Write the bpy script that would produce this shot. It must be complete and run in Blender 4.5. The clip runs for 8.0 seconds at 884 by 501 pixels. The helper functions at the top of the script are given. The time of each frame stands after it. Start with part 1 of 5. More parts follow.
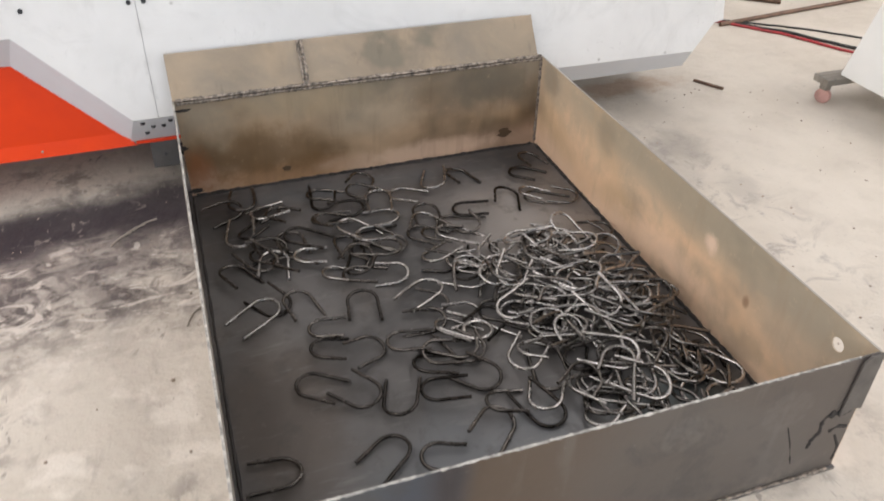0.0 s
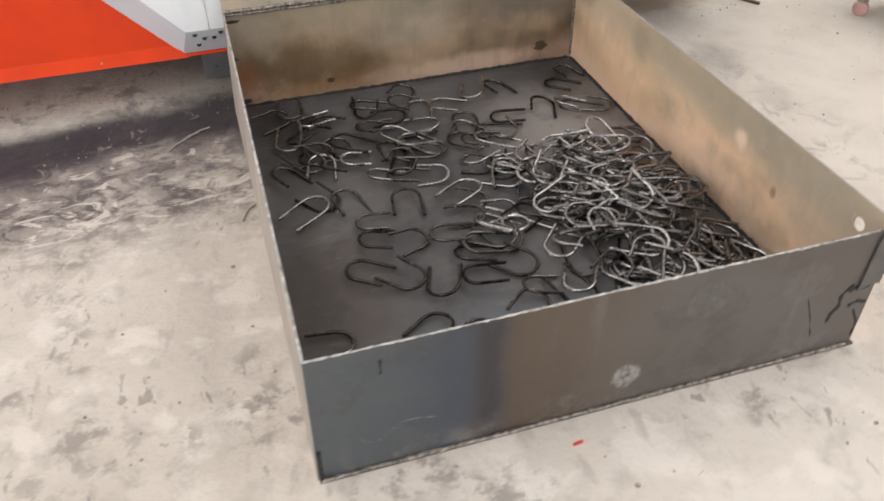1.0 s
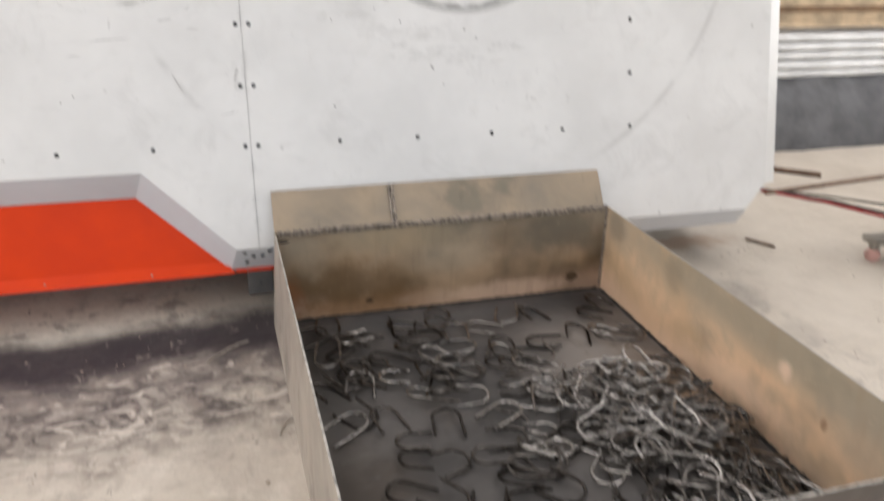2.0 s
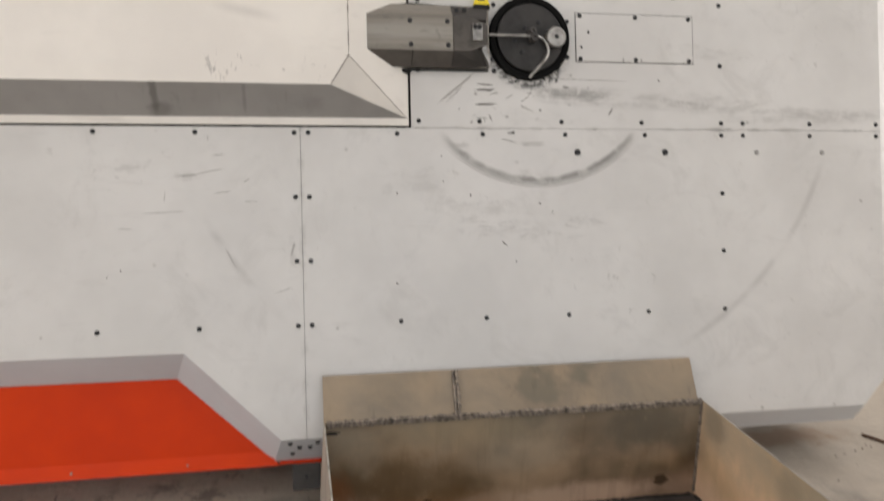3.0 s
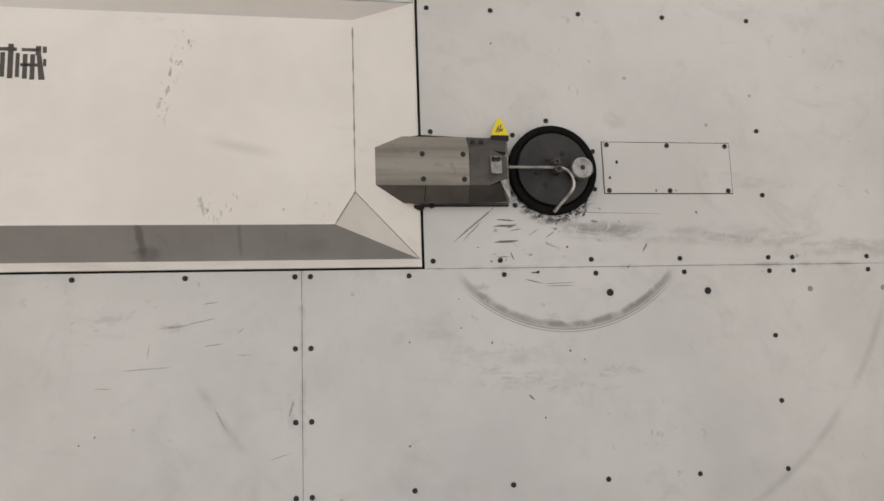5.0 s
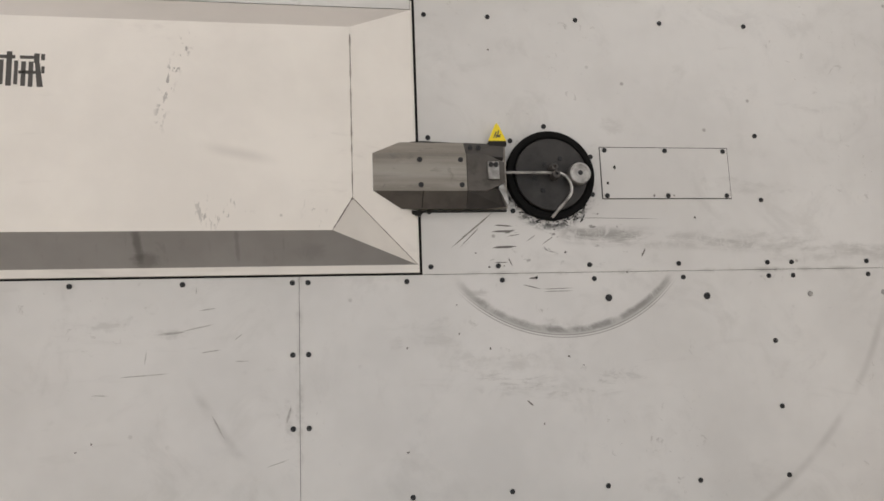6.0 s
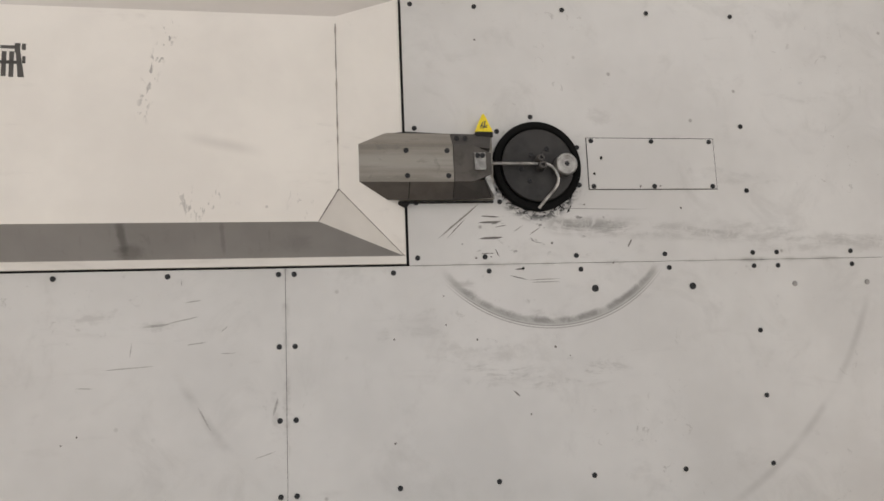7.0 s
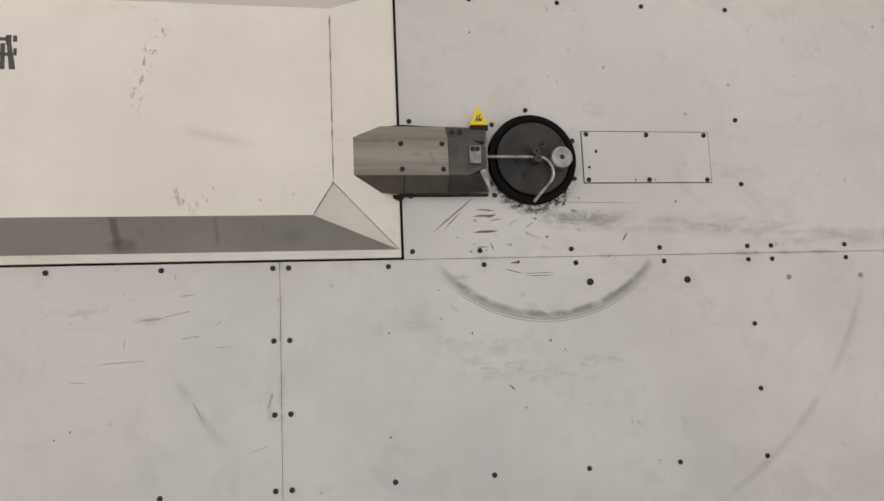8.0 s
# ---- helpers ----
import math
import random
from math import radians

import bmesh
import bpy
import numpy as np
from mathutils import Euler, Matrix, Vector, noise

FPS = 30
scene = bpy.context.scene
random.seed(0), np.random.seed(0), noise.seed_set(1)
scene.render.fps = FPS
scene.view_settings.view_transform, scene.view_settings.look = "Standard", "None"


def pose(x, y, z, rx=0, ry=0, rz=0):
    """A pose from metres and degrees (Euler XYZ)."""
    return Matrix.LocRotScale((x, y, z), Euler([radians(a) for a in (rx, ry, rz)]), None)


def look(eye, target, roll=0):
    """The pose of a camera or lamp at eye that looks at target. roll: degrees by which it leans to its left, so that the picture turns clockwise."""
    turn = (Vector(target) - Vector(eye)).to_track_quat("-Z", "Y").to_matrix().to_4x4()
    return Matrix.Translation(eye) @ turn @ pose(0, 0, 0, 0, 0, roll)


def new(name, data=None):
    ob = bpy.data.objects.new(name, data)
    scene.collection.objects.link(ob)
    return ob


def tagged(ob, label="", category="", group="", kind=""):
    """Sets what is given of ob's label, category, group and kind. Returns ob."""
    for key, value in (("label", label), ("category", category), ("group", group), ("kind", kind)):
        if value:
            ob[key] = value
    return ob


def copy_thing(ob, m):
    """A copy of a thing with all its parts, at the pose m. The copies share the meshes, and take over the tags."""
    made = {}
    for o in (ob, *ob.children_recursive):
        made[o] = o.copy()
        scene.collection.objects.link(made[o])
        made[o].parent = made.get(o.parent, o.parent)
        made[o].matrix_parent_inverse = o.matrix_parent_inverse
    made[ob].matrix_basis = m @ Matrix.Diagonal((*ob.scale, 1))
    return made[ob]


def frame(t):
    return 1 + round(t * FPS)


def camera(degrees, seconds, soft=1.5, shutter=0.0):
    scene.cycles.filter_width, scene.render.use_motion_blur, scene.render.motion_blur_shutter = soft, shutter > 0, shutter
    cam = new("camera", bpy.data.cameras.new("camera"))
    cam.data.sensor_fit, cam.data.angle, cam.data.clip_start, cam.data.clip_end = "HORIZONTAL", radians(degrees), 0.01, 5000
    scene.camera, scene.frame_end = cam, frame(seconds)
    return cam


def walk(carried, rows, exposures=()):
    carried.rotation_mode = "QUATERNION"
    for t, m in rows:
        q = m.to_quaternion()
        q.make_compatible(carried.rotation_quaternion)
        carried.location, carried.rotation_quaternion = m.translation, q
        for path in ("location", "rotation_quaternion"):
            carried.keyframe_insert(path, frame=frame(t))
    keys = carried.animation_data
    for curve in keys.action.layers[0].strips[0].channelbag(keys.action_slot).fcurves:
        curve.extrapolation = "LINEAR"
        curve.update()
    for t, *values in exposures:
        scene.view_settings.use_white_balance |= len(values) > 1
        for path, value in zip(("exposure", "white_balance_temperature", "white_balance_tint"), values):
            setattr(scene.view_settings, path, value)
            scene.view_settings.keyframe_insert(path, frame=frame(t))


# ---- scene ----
cam = camera(58.65, 8.0, soft=1.6, shutter=0.5)


def view(t, x, y, z, pitch, roll, yaw):
    """One row of the walk: the eye, and the camera's pitch, roll and yaw in degrees."""
    return t, pose(x, y, z, 90 + pitch, 0, yaw) @ pose(0, 0, 0, 0, 0, roll)


walk(cam, [view(*r) for r in [
    (0, 0.086, -2.438, 1.447, -35.69, 0.80, -19.29),
    (0.3, 0.098, -2.491, 1.453, -37.07, 0.98, -18.02),
    (0.5, 0.086, -2.525, 1.429, -37.93, 0.70, -16.70),
    (0.7, 0.077, -2.562, 1.419, -39.14, -0.42, -15.28),
    (1, 0.005, -2.610, 1.407, -39.51, -1.05, -16.34),
    (1.2, -0.082, -2.632, 1.404, -38.39, -0.18, -18.27),
    (1.3, -0.095, -2.643, 1.404, -37.51, -0.19, -18.51),
    (1.5, -0.148, -2.632, 1.425, -33.97, 1.33, -19.78),
    (1.7, -0.169, -2.618, 1.470, -30.74, 1.94, -19.49),
    (2, -0.131, -2.604, 1.383, -22.71, 1.26, -16.45),
    (2.2, -0.124, -2.534, 1.414, -20.59, 1.37, -15.25),
    (3.3, -0.038, -2.192, 1.443, -9.70, 0.88, -10.38),
    (3.5, -0.056, -2.108, 1.462, -8.44, 1.18, -10.97),
    (4, -0.026, -2.046, 1.482, -6.38, 1.15, -10.77),
    (4.5, 0.000, -2.027, 1.485, -4.51, 0.52, -9.81),
    (5.8, 0.015, -2.008, 1.487, -3.63, -0.04, -9.30),
    (6, 0.023, -2.014, 1.470, -3.28, -0.07, -9.21),
    (6.5, 0.021, -2.008, 1.481, -3.83, -0.13, -9.69),
    (7, 0.028, -2.011, 1.478, -4.13, -0.14, -10.07),
    (7.5, 0.033, -2.017, 1.467, -4.11, -0.15, -10.14),
    (8, 0.024, -2.005, 1.477, -4.58, -0.13, -10.56),
]], exposures=[(0.0, -0.12, 6350, 12), (0.6, -0.1, 6350, 12), (1.2, -0.1, 6350, 12), (1.8, -0.22, 6400, 12), (2.2, -0.42, 6600, 12), (3.3, -0.86, 6900, 13), (4.5, -0.97, 6900, 13), (8.0, -0.97, 6900, 13)])

# ---- light: an overcast day through assumed openings: the gate, the side windows and the roof lights ----
world = bpy.data.worlds.new("overcast_sky")
scene.world = world
world.use_nodes = True
sky = world.node_tree.nodes.new("ShaderNodeTexSky")
sky.sky_type, sky.sun_disc = "NISHITA", False
sky.sun_elevation, sky.sun_rotation = radians(62), radians(162)
world.node_tree.links.new(sky.outputs[0], world.node_tree.nodes["Background"].inputs[0])
world.node_tree.nodes["Background"].inputs[1].default_value = 0.08
sun = new("sun", bpy.data.lights.new("sun", "SUN"))
sun.data.energy, sun.data.angle, sun.data.color = 0.6, radians(15), (1.0, 0.95, 0.88)
sun.matrix_world = look((2, -6, 12), (0, 0, 0))


def opening_light(name, eye, target, width, height, watts, color=(1, 0.98, 0.95)):
    """An area lamp for daylight that comes in through an assumed opening of the hall."""
    lamp = new(name, bpy.data.lights.new(name, "AREA"))
    lamp.data.shape, lamp.data.size, lamp.data.size_y = "RECTANGLE", width, height
    lamp.data.energy, lamp.data.color = watts, color
    lamp.matrix_world = look(eye, target)
    return lamp


opening_light("gate_daylight", (1.0, -8.9, 2.6), (1.0, 0, 2.6), 8.0, 4.8, 240, (0.84, 0.93, 1.0))
opening_light("side_daylight", (10.9, -2.0, 3.0), (0, -2.0, 3.0), 9.0, 3.4, 600)
# fill lamp added to brighten the box's right sheet; its window is unseen
opening_light("west_fill_light", (-8.9, -3.0, 3.0), (0, -3.0, 3.0), 8.0, 3.2, 580)
# fill lamp added to reach under the machine; its opening is unseen
opening_light("back_fill_light", (1.0, 8.9, 1.5), (1.0, 0, 1.0), 11.0, 2.8, 430)
opening_light("roof_daylight", (-2.5, -2.5, 6.4), (-2.5, -2.5, 0), 2.0, 12.0, 350)
opening_light("roof_daylight", (4.5, -2.5, 6.4), (4.5, -2.5, 0), 2.0, 12.0, 310)


# ---- materials ----
class Surface:
    """A node material under construction."""

    def __init__(self, name, rough=0.6, metal=0.0):
        self.mat = bpy.data.materials.new(name)
        self.mat.use_nodes = True
        self.tree = self.mat.node_tree
        self.bsdf = self.tree.nodes["Principled BSDF"]
        self.put("Roughness", rough)
        self.put("Metallic", metal)
        self.where = self.tree.nodes.new("ShaderNodeTexCoord").outputs["Object"]

    def put(self, name, value):
        socket = self.bsdf.inputs[name]
        if isinstance(value, (int, float)):
            socket.default_value = value
        elif isinstance(value, tuple):
            socket.default_value = (*value, 1)
        else:
            self.tree.links.new(value, socket)

    def link(self, value, socket):
        if isinstance(value, tuple) and len(value) == 3 and socket.type == "RGBA":
            socket.default_value = (*value, 1)
        elif isinstance(value, (int, float, tuple)):
            socket.default_value = value
        else:
            self.tree.links.new(value, socket)

    def stretch(self, scale, turn=(0, 0, 0), place=(0, 0, 0)):
        n = self.tree.nodes.new("ShaderNodeMapping")
        n.inputs["Scale"].default_value, n.inputs["Rotation"].default_value, n.inputs["Location"].default_value = scale, turn, place
        self.tree.links.new(self.where, n.inputs["Vector"])
        return n.outputs[0]

    def noise(self, scale, detail=4.0, rough=0.55, warp=0.0, where=None):
        n = self.tree.nodes.new("ShaderNodeTexNoise")
        n.inputs["Scale"].default_value, n.inputs["Detail"].default_value = scale, detail
        n.inputs["Roughness"].default_value, n.inputs["Distortion"].default_value = rough, warp
        self.tree.links.new(where or self.where, n.inputs["Vector"])
        return n.outputs["Fac"]

    def cells(self, scale, where=None, feature="F1"):
        n = self.tree.nodes.new("ShaderNodeTexVoronoi")
        n.feature = feature
        n.inputs["Scale"].default_value = scale
        self.tree.links.new(where or self.where, n.inputs["Vector"])
        return n.outputs["Distance"]

    def span(self, value, low, high, to_low=0.0, to_high=1.0):
        n = self.tree.nodes.new("ShaderNodeMapRange")
        n.interpolation_type = "SMOOTHSTEP"
        self.link(value, n.inputs["Value"])
        for k, v in (("From Min", low), ("From Max", high), ("To Min", to_low), ("To Max", to_high)):
            n.inputs[k].default_value = v
        return n.outputs["Result"]

    def calc(self, op, a, b=0.0):
        n = self.tree.nodes.new("ShaderNodeMath")
        n.operation = op
        self.link(a, n.inputs[0])
        self.link(b, n.inputs[1])
        return n.outputs[0]

    def axes(self):
        n = self.tree.nodes.new("ShaderNodeSeparateXYZ")
        self.tree.links.new(self.where, n.inputs[0])
        return n.outputs[0], n.outputs[1], n.outputs[2]

    def mix(self, share, a, b):
        n = self.tree.nodes.new("ShaderNodeMix")
        n.data_type = "RGBA"
        self.link(share, n.inputs[0])
        self.link(a, n.inputs[6])
        self.link(b, n.inputs[7])
        return n.outputs[2]

    def bump(self, height, depth=0.002, strength=0.6):
        n = self.tree.nodes.new("ShaderNodeBump")
        n.inputs["Distance"].default_value, n.inputs["Strength"].default_value = depth, strength
        self.link(height, n.inputs["Height"])
        self.tree.links.new(n.outputs[0], self.bsdf.inputs["Normal"])


def distance_to(s, x, y):
    """Distance from the line that stands at x, y of the surface's own axes."""
    ax, ay, _ = s.axes()
    dx, dy = s.calc("SUBTRACT", ax, x), s.calc("SUBTRACT", ay, y)
    return s.calc("SQRT", s.calc("ADD", s.calc("MULTIPLY", dx, dx), s.calc("MULTIPLY", dy, dy)))


def within(s, axis, low, high, soft):
    """1 between low and high along an axis, fading over soft."""
    return s.calc("MULTIPLY", s.span(axis, low - soft, low + soft), s.span(axis, high - soft, high + soft, 1.0, 0.0))


def blotch_at(s, ax, az, a, c, ra, rc, ragged, fray=1.1):
    """A soft blotch, stain or painted light, round (a, c) of two axes, with a ragged outline."""
    da, dc = s.calc("DIVIDE", s.calc("SUBTRACT", ax, a), ra), s.calc("DIVIDE", s.calc("SUBTRACT", az, c), rc)
    d = s.calc("SQRT", s.calc("ADD", s.calc("MULTIPLY", da, da), s.calc("MULTIPLY", dc, dc)))
    return s.span(s.calc("ADD", d, s.calc("MULTIPLY", s.calc("SUBTRACT", ragged, 0.5), fray * 2)), 0.35, 1.15, 1.0, 0.0)


# first entry: light bounced off the red base, put into the colour
FLOOR_STAINS_AND_BOUNCE = ((1.90, 0.40, 0.36, 0.10, 0.65, (0.36, 0.23, 0.15)), (1.86, -0.16, 0.13, 0.17, 0.4, (0.22, 0.20, 0.18)), (1.90, -0.50, 0.08, 0.13, 0.3, (0.24, 0.215, 0.19)), (1.70, -0.30, 0.14, 0.20, 0.4, (0.30, 0.27, 0.24)))


def floor_material():
    s = Surface("dusty_concrete", 0.85)
    x, y, _ = s.axes()
    cloud, fine, grit = s.noise(1.3, 5, 0.6), s.noise(9, 5, 0.6, 0.15), s.noise(70, 4, 0.7)
    col = s.mix(s.span(cloud, 0.3, 0.7), (0.49, 0.43, 0.36), (0.61, 0.545, 0.465))
    col = s.mix(s.calc("MULTIPLY", s.span(fine, 0.5, 0.72), s.span(x, 1.8, 1.3, 0.15, 0.5)), col, (0.33, 0.285, 0.24))
    col = s.mix(s.calc("MULTIPLY", s.span(grit, 0.58, 0.75), 0.35), col, (0.30, 0.26, 0.22))
    # pale trowel swirls
    swirl = s.noise(6.0, 4, 0.55, 0.15)
    col = s.mix(s.calc("MULTIPLY", s.calc("MULTIPLY", s.span(swirl, 0.52, 0.63), s.span(x, 1.2, 1.7, 1.0, 0.25)), 0.6), col, (0.68, 0.61, 0.53))
    # dark scale and oil strewn beside the box, in front of the machine
    edge = s.calc("MULTIPLY", s.calc("SUBTRACT", s.noise(3.2, 6, 0.65, 0.3), 0.5), 0.28)
    yy = s.calc("ADD", y, edge)
    veil = s.calc("MULTIPLY", within(s, yy, -0.62, 0.0, 0.17), s.span(x, 0.3, 0.0))
    veil = s.calc("MULTIPLY", veil, s.calc("ADD", s.calc("MULTIPLY", s.span(s.noise(5, 7, 0.75, 0.3), 0.32, 0.62), 0.7), s.calc("MULTIPLY", s.span(s.noise(9, 5, 0.65, 1.3, s.stretch((1.0, 1.5, 1), (0, 0, 0.7))), 0.44, 0.60), 0.55)))
    col = s.mix(s.calc("MULTIPLY", veil, 0.95), col, (0.105, 0.086, 0.078))
    wisp = s.calc("MULTIPLY", s.span(s.noise(13, 4, 0.6, 0.9, s.stretch((0.6, 1.8, 1), (0, 0, -0.5))), 0.60, 0.68), within(s, yy, -0.5, 0.02, 0.12))
    col = s.mix(s.calc("MULTIPLY", s.calc("MULTIPLY", wisp, s.span(x, 0.2, 0.0)), 0.5), col, (0.55, 0.49, 0.43))
    soil = s.calc("MULTIPLY", s.calc("MULTIPLY", within(s, yy, -0.40, 0.0, 0.14), s.span(x, 0.2, 0.0)), s.span(s.noise(4.5, 5, 0.6, 0.5), 0.30, 0.58))
    col = s.mix(s.calc("MULTIPLY", soil, 0.75), col, (0.115, 0.094, 0.09))
    streaks = s.calc("MULTIPLY", s.span(s.noise(8, 4, 0.6, 1.6, s.stretch((0.7, 1.6, 1), (0, 0, 0.9))), 0.585, 0.65), s.calc("MULTIPLY", within(s, yy, -0.75, -0.1, 0.15), s.span(x, 0.1, -0.02)))
    col = s.mix(s.calc("MULTIPLY", streaks, 0.8), col, (0.60, 0.53, 0.46))
    # pale strip under the machine's edge: light painted into the floor colour
    dust_or_light = s.calc("MULTIPLY", within(s, yy, 0.18, 0.42, 0.07), s.span(x, 0.2, 0.0))
    col = s.mix(s.calc("MULTIPLY", dust_or_light, 0.75), col, (0.64, 0.57, 0.48))
    # painted red bounce light behind the box and dark rubbing along its side
    for a, c, ra, rc, share, tone in FLOOR_STAINS_AND_BOUNCE:
        col = s.mix(s.calc("MULTIPLY", blotch_at(s, x, y, a, c, ra, rc, fine, 0.9), share), col, tone)
    # grey scuffing on the other side of the box
    side = s.calc("MULTIPLY", within(s, s.calc("ADD", x, edge), 1.45, 1.95, 0.2), within(s, yy, -1.2, 0.0, 0.3))
    side = s.calc("MULTIPLY", side, s.span(s.noise(7, 6, 0.7, 1.2), 0.48, 0.66))
    col = s.mix(s.calc("MULTIPLY", side, 0.7), col, (0.26, 0.23, 0.21))
    # trodden dirt in ragged patches
    worked = s.calc("MAXIMUM", s.span(x, 1.7, 1.25), s.span(y, -1.45, -1.8))
    tread = s.calc("MULTIPLY", worked, s.calc("MULTIPLY", s.span(s.noise(2.4, 3, 0.6), 0.48, 0.60), s.span(s.noise(12, 6, 0.7, 0.2), 0.46, 0.60)))
    col = s.mix(s.calc("MULTIPLY", tread, 0.85), col, (0.27, 0.23, 0.195))
    drag = s.noise(5, 4, 0.6, 0.15, s.stretch((2.4, 0.9, 1), (0, 0, 0.5)))
    col = s.mix(s.calc("MULTIPLY", s.calc("MULTIPLY", s.span(drag, 0.60, 0.70), 0.45), worked), col, (0.30, 0.255, 0.215))
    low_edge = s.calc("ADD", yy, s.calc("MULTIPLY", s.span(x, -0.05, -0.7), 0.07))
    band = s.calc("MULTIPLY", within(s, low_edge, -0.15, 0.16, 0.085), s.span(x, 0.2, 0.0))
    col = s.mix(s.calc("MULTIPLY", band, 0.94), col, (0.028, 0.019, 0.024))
    # trowel nicks and scraped spots in loose groups
    nick = s.calc("MULTIPLY", s.span(s.noise(17, 4, 0.6, 0.7, s.stretch((1.5, 0.8, 1), (0, 0, 0.8))), 0.605, 0.66), s.span(s.noise(2.2, 3, 0.6, 0, s.stretch((1, 1, 1), (0, 0, 0), (3, 1, 0))), 0.47, 0.60))
    col = s.mix(s.calc("MULTIPLY", s.calc("MULTIPLY", nick, worked), 0.75), col, (0.24, 0.205, 0.175))
    # small dark crumbs
    spots = s.calc("MULTIPLY", s.span(s.cells(16), 0.10, 0.02), s.span(s.noise(3, 3), 0.5, 0.62))
    col = s.mix(s.calc("MULTIPLY", spots, 0.7), col, (0.16, 0.13, 0.11))
    s.put("Base Color", col)
    s.bump(s.calc("ADD", s.calc("ADD", s.calc("MULTIPLY", fine, 0.8), s.calc("MULTIPLY", grit, 0.25)), s.calc("MULTIPLY", swirl, 1.0)), 0.02, 0.5)
    return s.mat


# soft smudges on the machine's front: across, up, half width, half height, share
SMUDGES = [(-0.569, 1.175, 0.089, 0.021, 0.5), (-0.376, 1.141, 0.067, 0.014, 0.55), (-0.054, 0.901, 0.012, 0.047, 0.55), (-0.024, 1.077, 0.01, 0.045, 0.6), (0.365, 1.115, 0.074, 0.043, 0.4), (0.249, 1.095, 0.022, 0.016, 0.7), (0.563, 1.027, 0.136, 0.03, 0.4), (0.671, 0.948, 0.138, 0.02, 0.45), (1.667, 1.835, 0.092, 0.016, 0.4), (1.454, 1.564, 0.138, 0.017, 0.4), (1.318, 1.588, 0.067, 0.013, 0.5), (0.959, 1.766, 0.04, 0.028, 0.4), (1.689, 1.345, 0.222, 0.03, 0.5), (1.427, 1.407, 0.156, 0.02, 0.6), (0.501, 1.228, 0.054, 0.021, 0.7), (0.708, 1.139, 0.123, 0.019, 0.65), (0.255, 1.297, 0.082, 0.017, 0.35)]


def panel_material():
    s = Surface("white_machine_paint", 0.42)
    x, y, _ = s.axes()
    cloud = s.noise(2.2, 4, 0.6)
    col = s.mix(s.span(cloud, 0.3, 0.7), (0.59, 0.58, 0.565), (0.67, 0.66, 0.645))
    streak = s.noise(3.0, 5, 0.65, 0.4, s.stretch((0.8, 4.0, 1)))
    col = s.mix(s.calc("MULTIPLY", s.span(streak, 0.60, 0.78), 0.28), col, (0.40, 0.385, 0.37))
    # rings scuffed by the swinging bars round the bending head
    d = distance_to(s, 0.774, 1.561)
    ripple = s.noise(13, 6, 0.7, 0.6)
    low = s.span(y, 1.30, 1.25)
    ring = s.calc("MULTIPLY", within(s, s.calc("ADD", d, s.calc("MULTIPLY", s.calc("SUBTRACT", ripple, 0.5), 0.022)), 0.430, 0.450, 0.007), low)
    ring = s.calc("MULTIPLY", ring, s.span(ripple, 0.34, 0.60, 0.5, 1.0))
    ring = s.calc("MULTIPLY", ring, within(s, x, 0.46, 1.13, 0.05))
    col = s.mix(s.calc("MULTIPLY", ring, 0.85), col, (0.20, 0.19, 0.18))
    line = s.calc("MULTIPLY", s.calc("ADD", within(s, d, 0.4515, 0.4545, 0.0016), within(s, d, 0.459, 0.4615, 0.0016)), s.calc("MULTIPLY", low, within(s, x, 0.48, 1.10, 0.06)))
    col = s.mix(s.calc("MULTIPLY", line, 0.8), col, (0.2, 0.19, 0.18))
    wide = s.calc("MULTIPLY", within(s, d, 1.125, 1.145, 0.010), s.calc("MULTIPLY", s.span(x, 1.2, 1.45), s.span(y, 1.25, 1.05)))
    wide = s.calc("MULTIPLY", wide, s.span(s.noise(4, 3), 0.3, 0.6))
    col = s.mix(s.calc("MULTIPLY", wide, 0.36), col, (0.3, 0.29, 0.28))
    left_arc = s.calc("MULTIPLY", within(s, d, 1.215, 1.235, 0.010), s.calc("MULTIPLY", s.span(x, -0.05, -0.2), s.span(y, 1.03, 0.95)))
    col = s.mix(s.calc("MULTIPLY", s.calc("MULTIPLY", left_arc, s.span(s.noise(6, 4), 0.35, 0.6)), 0.4), col, (0.3, 0.29, 0.28))
    third = s.calc("MULTIPLY", within(s, d, 0.58, 0.64, 0.02), s.calc("MULTIPLY", low, within(s, x, 0.45, 1.0, 0.1)))
    col = s.mix(s.calc("MULTIPLY", s.calc("MULTIPLY", third, s.span(s.noise(12, 6, 0.75, 0.6, s.stretch((0.7, 2.5, 1))), 0.50, 0.64)), 0.45), col, (0.33, 0.32, 0.31))
    haze = s.noise(4.5, 6, 0.7, 0.7)
    col = s.mix(s.calc("MULTIPLY", s.span(haze, 0.50, 0.72), 0.32), col, (0.44, 0.43, 0.415))
    # rubbed bands to the side of the head and fine scratches under it
    smear = s.noise(6, 5, 0.7, 0.8, s.stretch((0.55, 3.2, 1)))
    falling = s.calc("ADD", y, s.calc("MULTIPLY", s.calc("SUBTRACT", x, 0.8), 0.06))
    rub = s.calc("MULTIPLY", within(s, falling, 1.395, 1.44, 0.022), s.span(x, 0.74, 0.82))
    heavy = s.calc("ADD", 0.38, s.calc("MULTIPLY", s.span(x, 1.12, 0.98), 0.35))
    col = s.mix(s.calc("MULTIPLY", s.calc("MULTIPLY", s.calc("MULTIPLY", rub, s.span(smear, 0.42, 0.62)), s.span(s.noise(26, 6, 0.75, 0.7), 0.36, 0.56, 0.3, 1.1)), heavy), col, (0.23, 0.22, 0.21))
